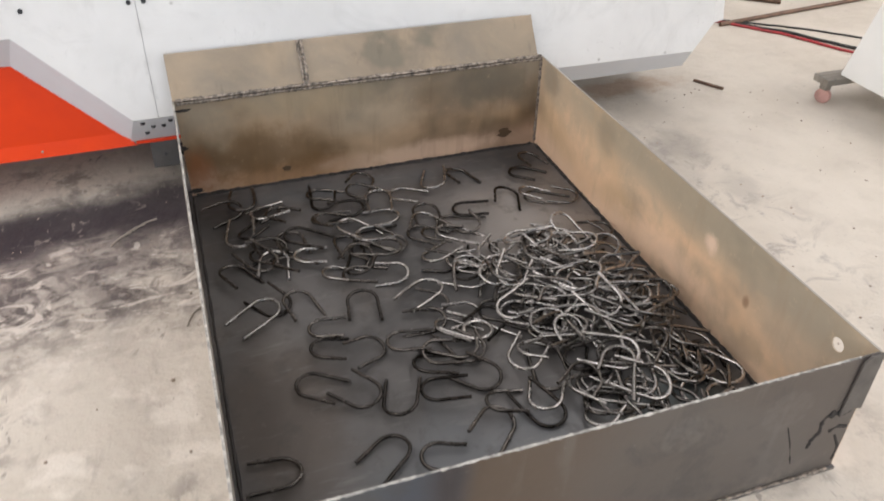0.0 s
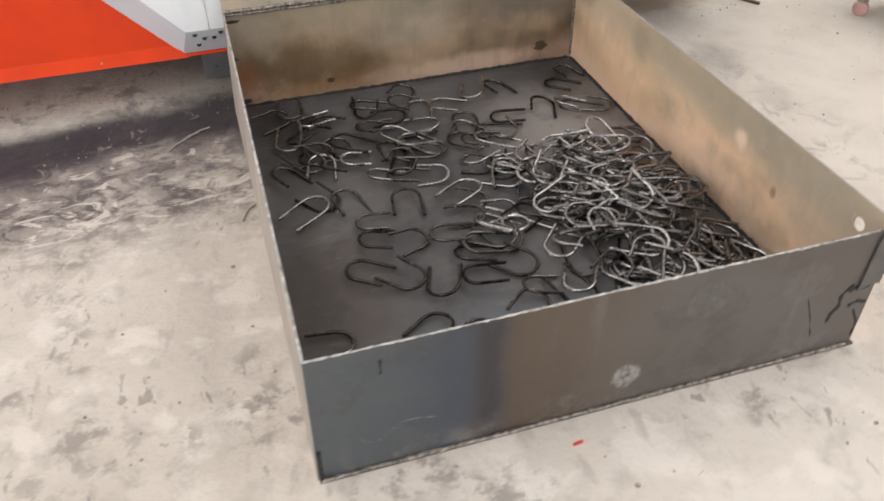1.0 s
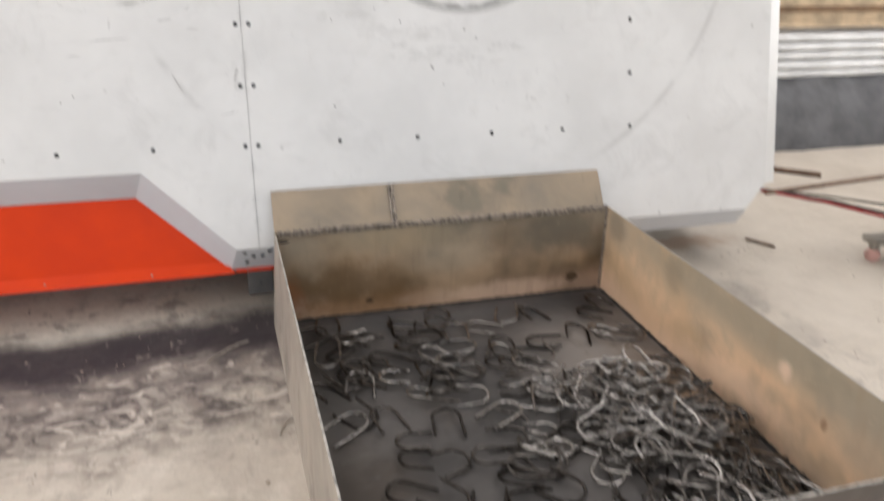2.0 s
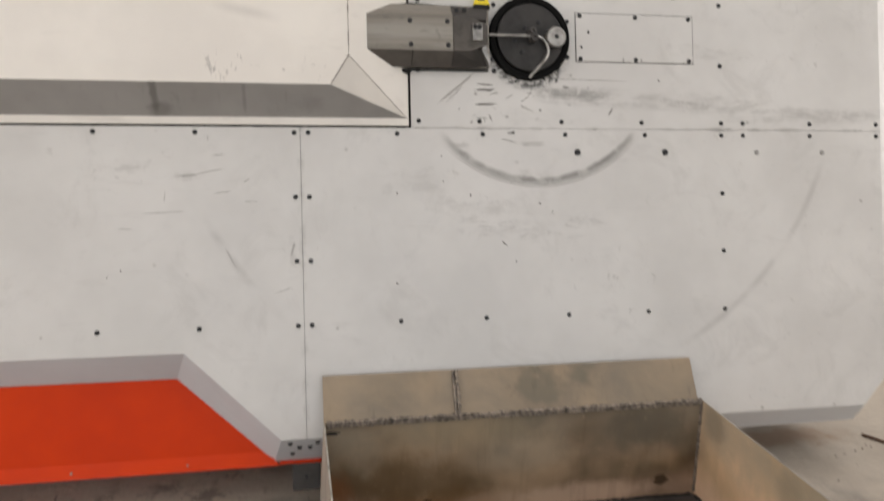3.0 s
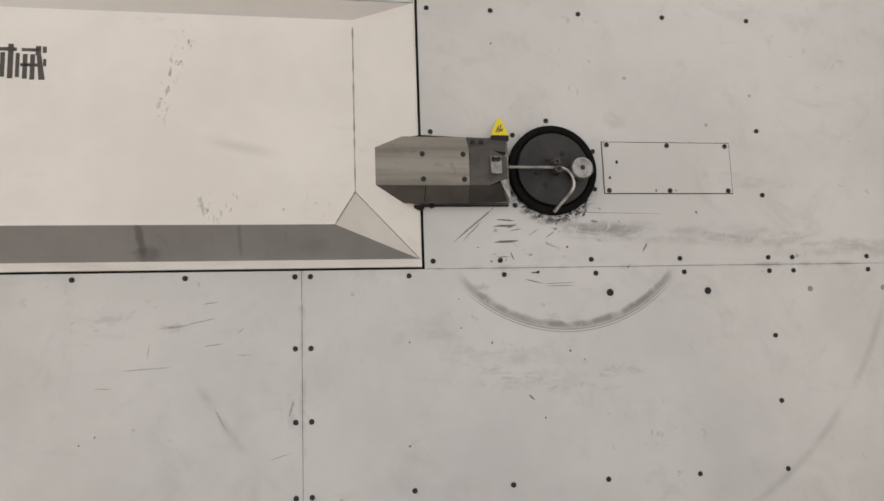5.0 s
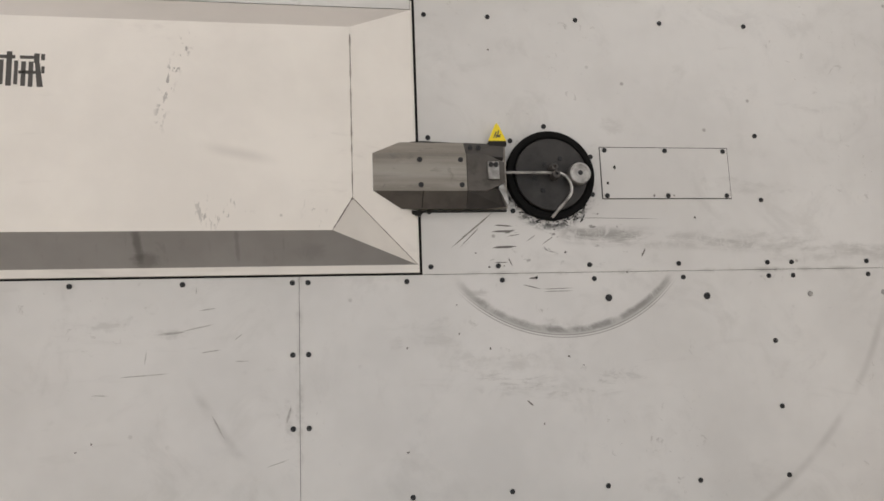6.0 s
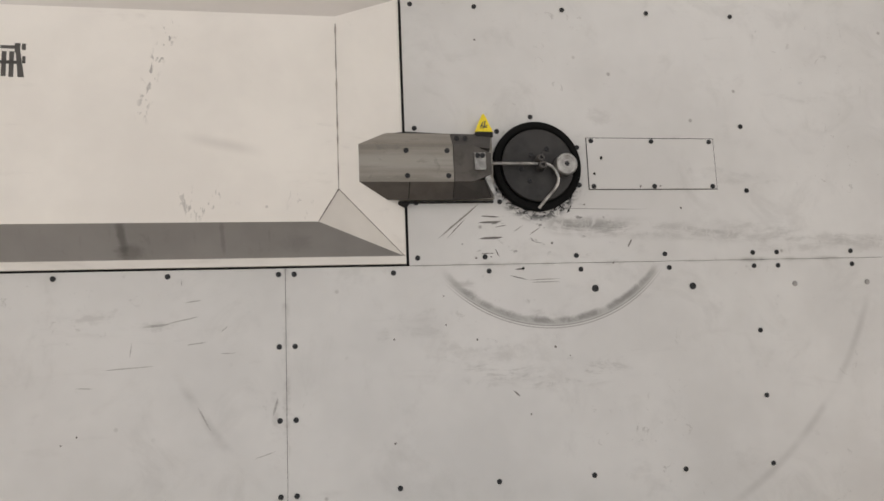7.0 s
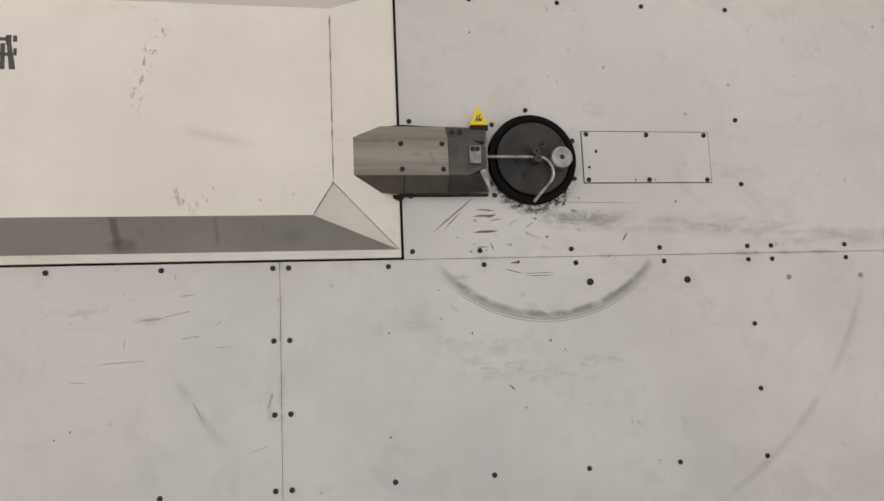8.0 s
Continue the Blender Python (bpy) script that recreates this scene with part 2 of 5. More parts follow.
    soot = s.calc("MULTIPLY", s.span(distance_to(s, 0.742, 1.580), 0.162, 0.132), s.span(s.noise(40, 5, 0.75, 0.5), 0.45, 0.58))
    col = s.mix(s.calc("MULTIPLY", s.calc("MULTIPLY", soot, s.span(y, 1.60, 1.50)), 0.95), col, (0.025, 0.023, 0.022))
    grime = s.calc("MULTIPLY", s.span(s.noise(24, 6, 0.75, 0.8), 0.60, 0.68), s.span(s.noise(2.0, 3), 0.48, 0.60))
    col = s.mix(s.calc("MULTIPLY", grime, 0.45), col, (0.30, 0.285, 0.27))
    tick = s.noise(16, 3, 0.6, 0.5, s.stretch((1, 2.6, 1), (0, 0, 0.6)))
    near = s.calc("MULTIPLY", within(s, x, 0.50, 1.0, 0.07), within(s, y, 1.33, 1.47, 0.03))
    col = s.mix(s.calc("MULTIPLY", s.calc("MULTIPLY", near, s.span(tick, 0.64, 0.72)), 0.8), col, (0.12, 0.115, 0.11))
    specks = s.calc("MULTIPLY", s.span(s.cells(9), 0.075, 0.03), s.span(s.noise(2.5, 2), 0.50, 0.58))
    col = s.mix(s.calc("MULTIPLY", specks, 0.6), col, (0.20, 0.185, 0.17))
    # smudges left by loose parts and passing bars
    rough_edge, hatch = s.noise(17, 6, 0.75, 0.5), s.noise(11, 5, 0.7, 0.4, s.stretch((0.6, 2.4, 1)))
    for a, c, ra, rc, share in SMUDGES:
        spot = s.calc("MULTIPLY", blotch_at(s, x, y, a, c, ra * 1.1, rc * 1.1, rough_edge, 1.8), s.span(hatch, 0.42, 0.62, 0.15, 1.0))
        col = s.mix(s.calc("MULTIPLY", spot, share * 0.62), col, (0.33, 0.318, 0.305))
    # grime drawn along the joints of the sheets
    seam = s.calc("MAXIMUM", s.span(s.calc("ABSOLUTE", s.calc("SUBTRACT", x, -0.022)), 0.016, 0.0), s.calc("MULTIPLY", s.span(s.calc("ABSOLUTE", s.calc("SUBTRACT", y, 1.297)), 0.012, 0.0), s.span(x, 0.3, 0.36)))
    col = s.mix(s.calc("MULTIPLY", s.calc("MULTIPLY", seam, s.span(s.noise(8, 6, 0.75, 0.3), 0.46, 0.68)), 0.6), col, (0.25, 0.24, 0.225))
    s.put("Base Color", col)
    s.put("Roughness", s.span(cloud, 0.3, 0.7, 0.30, 0.40))
    s.bump(s.noise(1.6, 2), 0.004, 0.25)
    return s.mat


def paint_material(name, light, dark, rough=0.42, wear=0.3):
    s = Surface(name, rough)
    cloud = s.noise(3.0, 4, 0.6)
    col = s.mix(s.span(cloud, 0.3, 0.7), dark, light)
    smear = s.noise(8, 5, 0.7, 0.8, s.stretch((0.7, 1, 2.0)))
    worn = tuple(c * 0.45 for c in dark)
    col = s.mix(s.calc("MULTIPLY", s.span(smear, 0.62, 0.78), wear), col, worn)
    s.put("Base Color", col)
    s.put("Roughness", s.span(cloud, 0.3, 0.7, rough - 0.06, rough + 0.08))
    s.bump(s.noise(60, 2), 0.0006, 0.3)
    return s.mat


def sheet_material(name, light, dark, stain, rough=0.5, metal=0.35, scale=3.0):
    """Hot-rolled sheet steel with mill scale, stains and scratches."""
    s = Surface(name, rough, metal)
    cloud, blotch, fine = s.noise(scale, 5, 0.6, 0.5), s.noise(scale * 1.7, 3, 0.55, 0.2), s.noise(45, 4, 0.7)
    col = s.mix(s.span(cloud, 0.3, 0.7), dark, light)
    col = s.mix(s.calc("MULTIPLY", s.span(blotch, 0.56, 0.72), 0.75), col, stain)
    drip = s.noise(9, 4, 0.6, 0.3, s.stretch((1.6, 1.6, 0.35)))
    col = s.mix(s.calc("MULTIPLY", s.span(drip, 0.58, 0.75), 0.35), col, tuple(c * 0.5 for c in stain))
    col = s.mix(s.calc("MULTIPLY", s.span(fine, 0.6, 0.8), 0.25), col, tuple(min(1, c * 1.5) for c in light))
    s.put("Base Color", col)
    s.put("Roughness", s.span(blotch, 0.3, 0.7, rough - 0.1, rough + 0.15))
    s.bump(s.calc("ADD", fine, s.calc("MULTIPLY", cloud, 2.0)), 0.001, 0.4)
    return s.mat


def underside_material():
    """Hood paint with shade put into its grey base, with drips and a dark rubbed patch."""
    s = Surface("stained_shaded_hood_paint", 0.42)
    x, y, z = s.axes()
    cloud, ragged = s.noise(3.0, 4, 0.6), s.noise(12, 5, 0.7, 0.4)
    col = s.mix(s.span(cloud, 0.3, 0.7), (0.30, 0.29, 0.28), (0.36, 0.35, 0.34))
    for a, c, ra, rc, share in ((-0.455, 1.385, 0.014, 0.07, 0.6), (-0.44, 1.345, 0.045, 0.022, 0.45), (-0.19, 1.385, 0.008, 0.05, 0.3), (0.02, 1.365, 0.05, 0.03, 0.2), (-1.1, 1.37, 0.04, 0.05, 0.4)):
        col = s.mix(s.calc("MULTIPLY", blotch_at(s, x, y, a, c, ra, rc, ragged, 0.9), share), col, (0.10, 0.095, 0.09))
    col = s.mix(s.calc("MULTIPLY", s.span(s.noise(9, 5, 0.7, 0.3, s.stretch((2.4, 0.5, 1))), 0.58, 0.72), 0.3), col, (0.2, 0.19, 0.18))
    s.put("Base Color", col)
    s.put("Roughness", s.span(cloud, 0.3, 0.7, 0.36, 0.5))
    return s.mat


def plain_material(name, color, rough=0.5, metal=0.0, vary=0.25, scale=12.0):
    s = Surface(name, rough, metal)
    cloud = s.noise(scale, 4, 0.6)
    s.put("Base Color", s.mix(s.span(cloud, 0.3, 0.7), tuple(c * (1 - vary) for c in color), tuple(min(1, c * (1 + vary)) for c in color)))
    s.put("Roughness", s.span(cloud, 0.3, 0.7, max(0.05, rough - 0.1), min(1, rough + 0.1)))
    s.bump(s.noise(scale * 6, 3), 0.0008, 0.3)
    return s.mat


def front_sheet_material():
    """The outside of the box's front: blue-grey mill scale with a heat-tinted band and chalky rubbing."""
    s = Surface("blue_grey_mill_scale_sheet", 0.42, 0.45)
    x, y, z = s.axes()
    cloud, fine = s.noise(3, 5, 0.6, 0.6), s.noise(40, 4, 0.7)
    col = s.mix(s.span(x, -0.30, -0.05), (0.095, 0.108, 0.116), (0.120, 0.102, 0.089))
    col = s.mix(s.calc("MULTIPLY", s.span(cloud, 0.35, 0.7), 0.5), col, (0.17, 0.155, 0.14))
    wob = s.calc("ADD", x, s.calc("MULTIPLY", s.calc("SUBTRACT", s.noise(4, 3), 0.5), 0.06))
    # heat tint: blue, then near black, then brown fading out
    for lo, mid, end, share, tone in ((-0.50, -0.36, -0.27, 0.7, (0.062, 0.072, 0.098)), (-0.36, -0.29, -0.20, 0.85, (0.045, 0.036, 0.040)), (-0.275, -0.23, 0.16, 0.75, (0.125, 0.085, 0.055))):
        col = s.mix(s.calc("MULTIPLY", s.calc("MULTIPLY", s.span(wob, lo, mid), s.span(wob, mid, end, 1.0, 0.0)), share), col, tone)
    mott = s.noise(7, 6, 0.7, 0.5)
    col = s.mix(s.calc("MULTIPLY", s.span(mott, 0.5, 0.68), 0.45), col, (0.075, 0.072, 0.07))
    col = s.mix(s.calc("MULTIPLY", s.span(s.noise(5, 4, 0.6, 0.3, s.stretch((2.5, 1, 0.4))), 0.56, 0.72), 0.35), col, (0.20, 0.185, 0.17))
    for px, pz, r0, r1, share in ((0.034, 0.092, 0.0, 0.034, 0.95), (0.20, 0.27, 0.0, 0.05, 0.10), (-0.10, 0.06, 0.0, 0.02, 0.15), (0.45, 0.25, 0.0, 0.06, 0.08)):
        dx, dz = s.calc("SUBTRACT", x, px), s.calc("SUBTRACT", z, pz)
        d = s.calc("SQRT", s.calc("ADD", s.calc("MULTIPLY", dx, dx), s.calc("MULTIPLY", dz, dz)))
        d = s.calc("ADD", d, s.calc("MULTIPLY", s.calc("SUBTRACT", s.noise(28, 4, 0.6), 0.5), 0.03))
        rub = s.calc("MULTIPLY", s.calc("MULTIPLY", s.span(d, r0 - 0.004, r0 + 0.006), s.span(d, r1 - 0.006, r1 + 0.006, 1.0, 0.0)), s.span(fine, 0.35, 0.6))
        col = s.mix(s.calc("MULTIPLY", rub, share), col, (0.36, 0.34, 0.32))
    # pale dust low on the front sheet
    dust_or_light = s.calc("MULTIPLY", s.span(z, 0.10, 0.0), s.span(s.noise(10, 5, 0.7), 0.45, 0.7))
    col = s.mix(s.calc("MULTIPLY", dust_or_light, 0.5), col, (0.33, 0.285, 0.24))
    col = s.mix(s.calc("MULTIPLY", s.span(fine, 0.62, 0.8), 0.3), col, (0.28, 0.26, 0.24))
    s.put("Base Color", col)
    s.put("Roughness", s.span(cloud, 0.3, 0.7, 0.34, 0.52))
    s.bump(s.calc("ADD", fine, s.calc("MULTIPLY", cloud, 2.0)), 0.001, 0.4)
    return s.mat


def brushed_material():
    """Worn steel rubbed lengthwise by the passing bars."""
    s = Surface("brushed_grey_steel", 0.42, 0.45)
    streak, fine = s.noise(4, 3, 0.5, 0.1, s.stretch((0.25, 6, 1))), s.noise(50, 4, 0.7, 0, s.stretch((0.3, 2.5, 1)))
    col = s.mix(s.span(streak, 0.36, 0.62), (0.21, 0.19, 0.165), (0.33, 0.305, 0.27))
    col = s.mix(s.calc("MULTIPLY", s.span(fine, 0.52, 0.7), 0.22), col, (0.46, 0.43, 0.39))
    col = s.mix(s.calc("MULTIPLY", s.span(s.noise(16, 5, 0.7, 0.5), 0.56, 0.7), 0.5), col, (0.13, 0.12, 0.11))
    s.put("Base Color", col)
    s.put("Roughness", s.span(streak, 0.3, 0.7, 0.5, 0.34))
    s.bump(fine, 0.0008, 0.4)
    return s.mat


def base_sheet_material():
    """The box's bottom: dark scale, worn to a pale brown patch towards the far side."""
    s = Surface("dark_floor_sheet", 0.40, 0.35)
    x, y, z = s.axes()
    cloud, blotch, fine = s.noise(2.2, 5, 0.6, 0.5), s.noise(3.7, 3, 0.55, 0.2), s.noise(45, 4, 0.7)
    col = s.mix(s.span(cloud, 0.3, 0.7), (0.058, 0.054, 0.053), (0.132, 0.121, 0.114))
    col = s.mix(s.calc("MULTIPLY", s.span(blotch, 0.56, 0.72), 0.75), col, (0.118, 0.100, 0.087))
    wob = s.calc("MULTIPLY", s.calc("SUBTRACT", s.noise(4, 5, 0.6), 0.5), 0.3)
    bare = s.calc("MULTIPLY", within(s, s.calc("ADD", x, wob), WORN[0], WORN[1], 0.16), within(s, s.calc("ADD", y, wob), WORN[2], WORN[3], 0.14))
    col = s.mix(s.calc("MULTIPLY", bare, 0.85), col, (0.30, 0.265, 0.24))
    # second entry: shade of the far left corner, painted as a dark blotch
    for a, c, ra, rc, share, tone in ((-0.05, -0.62, 0.42, 0.26, 0.7, (0.155, 0.158, 0.162)), (-0.52, 0.45, 0.22, 0.34, 0.6, (0.035, 0.030, 0.027)), (-0.50, -0.25, 0.16, 0.40, 0.55, (0.095, 0.072, 0.055)),
                                      (0.40, -0.55, 0.20, 0.14, 0.6, (0.13, 0.15, 0.145)), (-0.10, 0.72, 0.45, 0.08, 0.4, (0.12, 0.125, 0.13))):
        col = s.mix(s.calc("MULTIPLY", blotch_at(s, x, y, a, c, ra, rc, cloud, 0.8), share), col, tone)
    col = s.mix(s.calc("MULTIPLY", s.span(fine, 0.6, 0.8), 0.25), col, (0.2, 0.185, 0.17))
    scrape = s.noise(14, 4, 0.65, 0.2, s.stretch((0.5, 2.6, 1), (0, 0, 0.5)))
    col = s.mix(s.calc("MULTIPLY", s.span(scrape, 0.56, 0.70), 0.35), col, (0.20, 0.19, 0.18))
    col = s.mix(s.calc("MULTIPLY", s.span(s.noise(10, 5, 0.7, 0.3), 0.52, 0.66), 0.4), col, (0.05, 0.043, 0.038))
    s.put("Base Color", col)
    s.put("Roughness", s.span(blotch, 0.3, 0.7, 0.42, 0.62))
    s.bump(s.calc("ADD", fine, s.calc("MULTIPLY", cloud, 2.0)), 0.001, 0.4)
    return s.mat


def wire_material(name, dark, light):
    """Drawn wire, each piece a little darker or browner than the next."""
    s = Surface(name, 0.3, 0.95)
    piece = s.tree.nodes.new("ShaderNodeObjectInfo").outputs["Random"]
    col = s.mix(piece, dark, light)
    col = s.mix(s.calc("MULTIPLY", s.span(s.noise(9, 3, 0.5), 0.5, 0.75), 0.5), col, (0.07, 0.055, 0.045))
    s.put("Base Color", col)
    s.put("Roughness", s.span(s.noise(30, 3), 0.3, 0.7, 0.14, 0.34))
    s.bump(s.noise(160, 2), 0.0006, 0.4)
    return s.mat


def rusty_side_material(name, light, dark, olive, glow, char, along=0, stains=()):
    """Stained sheet: broad soft blotches, olive towards the upper rim, pinkish rust and painted reflected glow low
    down.
    """
    s = Surface(name, 0.55, 0.08)
    x, y, z = s.axes()
    broad, mid, fine = s.noise(1.8, 4, 0.6, 0.2), s.noise(5.5, 5, 0.65, 0.3), s.noise(38, 4, 0.7)
    col = s.mix(s.span(broad, 0.40, 0.60), dark, light)
    upper = s.calc("MULTIPLY", s.span(s.calc("ADD", z, s.calc("MULTIPLY", s.calc("SUBTRACT", mid, 0.5), 0.5)), 0.12, 0.36), s.span(broad, 0.30, 0.58))
    col = s.mix(s.calc("MULTIPLY", upper, 0.7), col, olive)
    # low down the colour takes in a reflected glow along with the rust
    low = s.calc("MULTIPLY", s.span(s.calc("ADD", z, s.calc("MULTIPLY", s.calc("SUBTRACT", broad, 0.5), 0.35)), 0.11, 0.01), 0.55)
    col = s.mix(low, col, glow)
    blot = s.calc("MULTIPLY", s.span(s.noise(4.2, 3, 0.5, 0.1), 0.48, 0.68), s.span(s.noise(2.1, 2, 0.5), 0.44, 0.60))
    col = s.mix(s.calc("MULTIPLY", blot, 0.55), col, tuple(c * 0.55 for c in olive))
    burn = s.calc("MULTIPLY", s.span(s.noise(2.2, 3, 0.5, 0.15, s.stretch((0.8, 1, 1.5), (0, 0, 0), (1.3, 1.2, 0.6))), 0.44, 0.70), char)
    col = s.mix(burn, col, tuple(c * 0.5 for c in dark))
    for a, c, ra, rc, share, tone in stains:
        spot = blotch_at(s, (x, y)[along], z, a, c, ra, rc, mid)
        col = s.mix(s.calc("MULTIPLY", spot, share), col, tone)
    run = s.noise(7, 4, 0.6, 0.2, s.stretch((2.2, 2.2, 0.3)))
    col = s.mix(s.calc("MULTIPLY", s.span(run, 0.54, 0.72), 0.22), col, tuple(c * 0.6 for c in dark))
    col = s.mix(s.calc("MULTIPLY", s.span(fine, 0.58, 0.8), 0.22), col, tuple(min(1, c * 1.35) for c in light))
    s.put("Base Color", col)
    s.put("Roughness", s.span(mid, 0.3, 0.7, 0.42, 0.68))
    s.bump(s.calc("ADD", fine, s.calc("MULTIPLY", broad, 3.0)), 0.001, 0.4)
    return s.mat


def hood_material():
    """Cream-white paint: specks struck in an arc by the bar ends, soft smears and fine nicks low down."""
    s = Surface("white_hood_paint", 0.42)
    x, y, z = s.axes()
    cloud = s.noise(3.0, 4, 0.6)
    col = s.mix(s.span(cloud, 0.3, 0.7), (0.74, 0.705, 0.66), (0.81, 0.775, 0.725))
    haze = s.noise(3.2, 5, 0.65, 0.4, s.stretch((0.7, 3.2, 1)))
    col = s.mix(s.calc("MULTIPLY", s.span(haze, 0.58, 0.74), 0.30), col, (0.42, 0.395, 0.37))
    d = distance_to(s, 0.78, 1.566)
    wander = s.calc("ADD", d, s.calc("MULTIPLY", s.calc("SUBTRACT", s.noise(9, 3), 0.5), 0.04))
    arc = s.calc("MULTIPLY", within(s, wander, 1.168, 1.198, 0.012), s.calc("MULTIPLY", within(s, y, 1.70, 1.985, 0.02), s.span(x, 0.0, -0.1)))
    peck = s.span(s.noise(46, 3, 0.6, 0.3, s.stretch((1.3, 0.8, 1), (0, 0, 0.5))), 0.56, 0.62)
    col = s.mix(s.calc("MULTIPLY", s.calc("MULTIPLY", arc, peck), s.span(y, 1.68, 1.92, 0.35, 0.8)), col, (0.22, 0.205, 0.19))
    clump = s.calc("ADD", within(s, x, -0.30, -0.16, 0.03), within(s, x, 0.0, 0.055, 0.02))
    nick = s.span(s.noise(34, 4, 0.65, 0.4, s.stretch((2.2, 0.7, 1), (0, 0, 0.22))), 0.57, 0.63)
    col = s.mix(s.calc("MULTIPLY", s.calc("MULTIPLY", s.calc("MULTIPLY", clump, within(s, y, 1.425, 1.505, 0.02)), nick), 0.6), col, (0.25, 0.235, 0.22))
    smear = s.calc("MULTIPLY", within(s, x, -0.26, -0.11, 0.06), within(s, s.calc("ADD", y, s.calc("MULTIPLY", x, 0.2)), 1.585, 1.61, 0.014))
    col = s.mix(s.calc("MULTIPLY", smear, 0.28), col, (0.38, 0.355, 0.33))
    dots = s.calc("MULTIPLY", s.span(s.cells(11), 0.06, 0.03), s.span(s.noise(3.5, 2), 0.54, 0.6))
    col = s.mix(s.calc("MULTIPLY", dots, 0.45), col, (0.3, 0.28, 0.26))
    s.put("Base Color", col)
    s.put("Roughness", s.span(cloud, 0.3, 0.7, 0.36, 0.5))
    s.bump(s.noise(60, 2), 0.0006, 0.3)
    return s.mat


WORN = (0.16, 0.62, 0.10, 0.58)
M_FLOOR = floor_material()
M_PANEL = panel_material()
M_HOOD = hood_material()
# folded lips: shade on the down-facing edges, put into a greyer paint
M_LIP = paint_material("shade_toned_lip_paint", (0.60, 0.61, 0.63), (0.55, 0.56, 0.58), 0.45, 0.1)
# upper bevel of the hood: white toned down, the shade is painted in
M_HOOD_TOP = paint_material("shade_toned_hood_paint", (0.56, 0.52, 0.48), (0.50, 0.465, 0.43), 0.45, 0.15)
M_CORNER = paint_material("grubby_white_paint", (0.76, 0.725, 0.675), (0.64, 0.61, 0.57), 0.45, 0.6)
# lower side of the hood: its shade is in the base colour
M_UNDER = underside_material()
M_PLUG = plain_material("mid_grey_plug", (0.30, 0.29, 0.28), 0.6)
M_RED = paint_material("orange_red_paint", (0.66, 0.046, 0.002), (0.58, 0.036, 0.002), 0.5, 0.12)
M_RED.node_tree.nodes["Principled BSDF"].inputs["Specular IOR Level"].default_value = 0.2
M_BLACK = plain_material("black_oxide_bolt", (0.03, 0.03, 0.032), 0.45, 0.5)
M_GAP = plain_material("dark_gap", (0.015, 0.014, 0.013), 0.9)
M_DISC = plain_material("oiled_black_steel", (0.042, 0.040, 0.039), 0.5, 0.6, 0.35, 14)
M_RIM = plain_material("black_rubbed_rim", (0.005, 0.005, 0.005), 0.85, 0.0)
M_RIM.node_tree.nodes["Principled BSDF"].inputs["Specular IOR Level"].default_value = 0.15
M_STEEL = plain_material("machined_steel", (0.36, 0.35, 0.335), 0.38, 0.9, 0.35, 30)
M_ZINC = brushed_material()
M_CAST = sheet_material("dark_grey_steel", (0.085, 0.078, 0.074), (0.06, 0.056, 0.053), (0.04, 0.037, 0.035), 0.5, 0.4, 8)
M_NOSE_LOW = sheet_material("brown_grey_steel", (0.135, 0.122, 0.11), (0.10, 0.09, 0.082), (0.075, 0.068, 0.06), 0.5, 0.3, 8)
M_BLOCK = sheet_material("dark_brown_steel", (0.10, 0.09, 0.08), (0.07, 0.063, 0.057), (0.05, 0.045, 0.04), 0.5, 0.3, 10)
M_YELLOW = plain_material("yellow_sticker", (0.85, 0.66, 0.02), 0.5, 0, 0.06)
M_INK = plain_material("dark_grey_lettering", (0.07, 0.065, 0.06), 0.6, 0, 0.1)
M_TAN = rusty_side_material("brown_rusty_sheet", (0.44, 0.305, 0.19), (0.165, 0.108, 0.058), (0.225, 0.20, 0.155), (0.72, 0.49, 0.36), 0.6, 0,
                            [(-0.36, 0.045, 0.30, 0.06, 0.8, (0.27, 0.145, 0.06)), (-0.42, 0.13, 0.34, 0.10, 0.75, (0.135, 0.078, 0.032)), (-0.60, 0.10, 0.06, 0.10, 0.7, (0.26, 0.10, 0.035)), (0.45, 0.27, 0.20, 0.09, 0.75, (0.115, 0.10, 0.075)),
                             (-0.15, 0.31, 0.30, 0.07, 0.5, (0.32, 0.25, 0.16)), (0.22, 0.045, 0.34, 0.05, 0.6, (0.66, 0.47, 0.34)), (0.0, 0.20, 0.20, 0.08, 0.4, (0.34, 0.29, 0.22))])
M_SIDE = rusty_side_material("orange_tan_sheet", (0.76, 0.51, 0.32), (0.58, 0.395, 0.235), (0.36, 0.31, 0.23), (0.88, 0.62, 0.45), 0.12, 1,
                             [(-0.15, 0.32, 0.95, 0.10, 0.65, (0.33, 0.285, 0.21)), (0.72, 0.30, 0.10, 0.09, 0.6, (0.20, 0.175, 0.135)), (-0.62, 0.22, 0.20, 0.14, 0.5, (0.36, 0.31, 0.24)),
                              (0.32, 0.28, 0.07, 0.09, 0.4, (0.22, 0.19, 0.14)), (-0.27, 0.26, 0.035, 0.035, 0.8, (0.85, 0.62, 0.46)), (-0.44, 0.19, 0.014, 0.022, 0.7, (0.25, 0.13, 0.07)), (-0.08, 0.10, 0.30, 0.07, 0.5, (0.86, 0.60, 0.42))])
M_SCUFF = plain_material("grey_scuff", (0.15, 0.14, 0.13), 0.7, 0, 0.4, 60)
M_RUBBED = plain_material("brown_grey_rubbing", (0.27, 0.255, 0.235), 0.65, 0, 0.4, 70)
M_FAINT = plain_material("faint_rubbed_paint", (0.40, 0.39, 0.375), 0.6, 0, 0.3, 90)
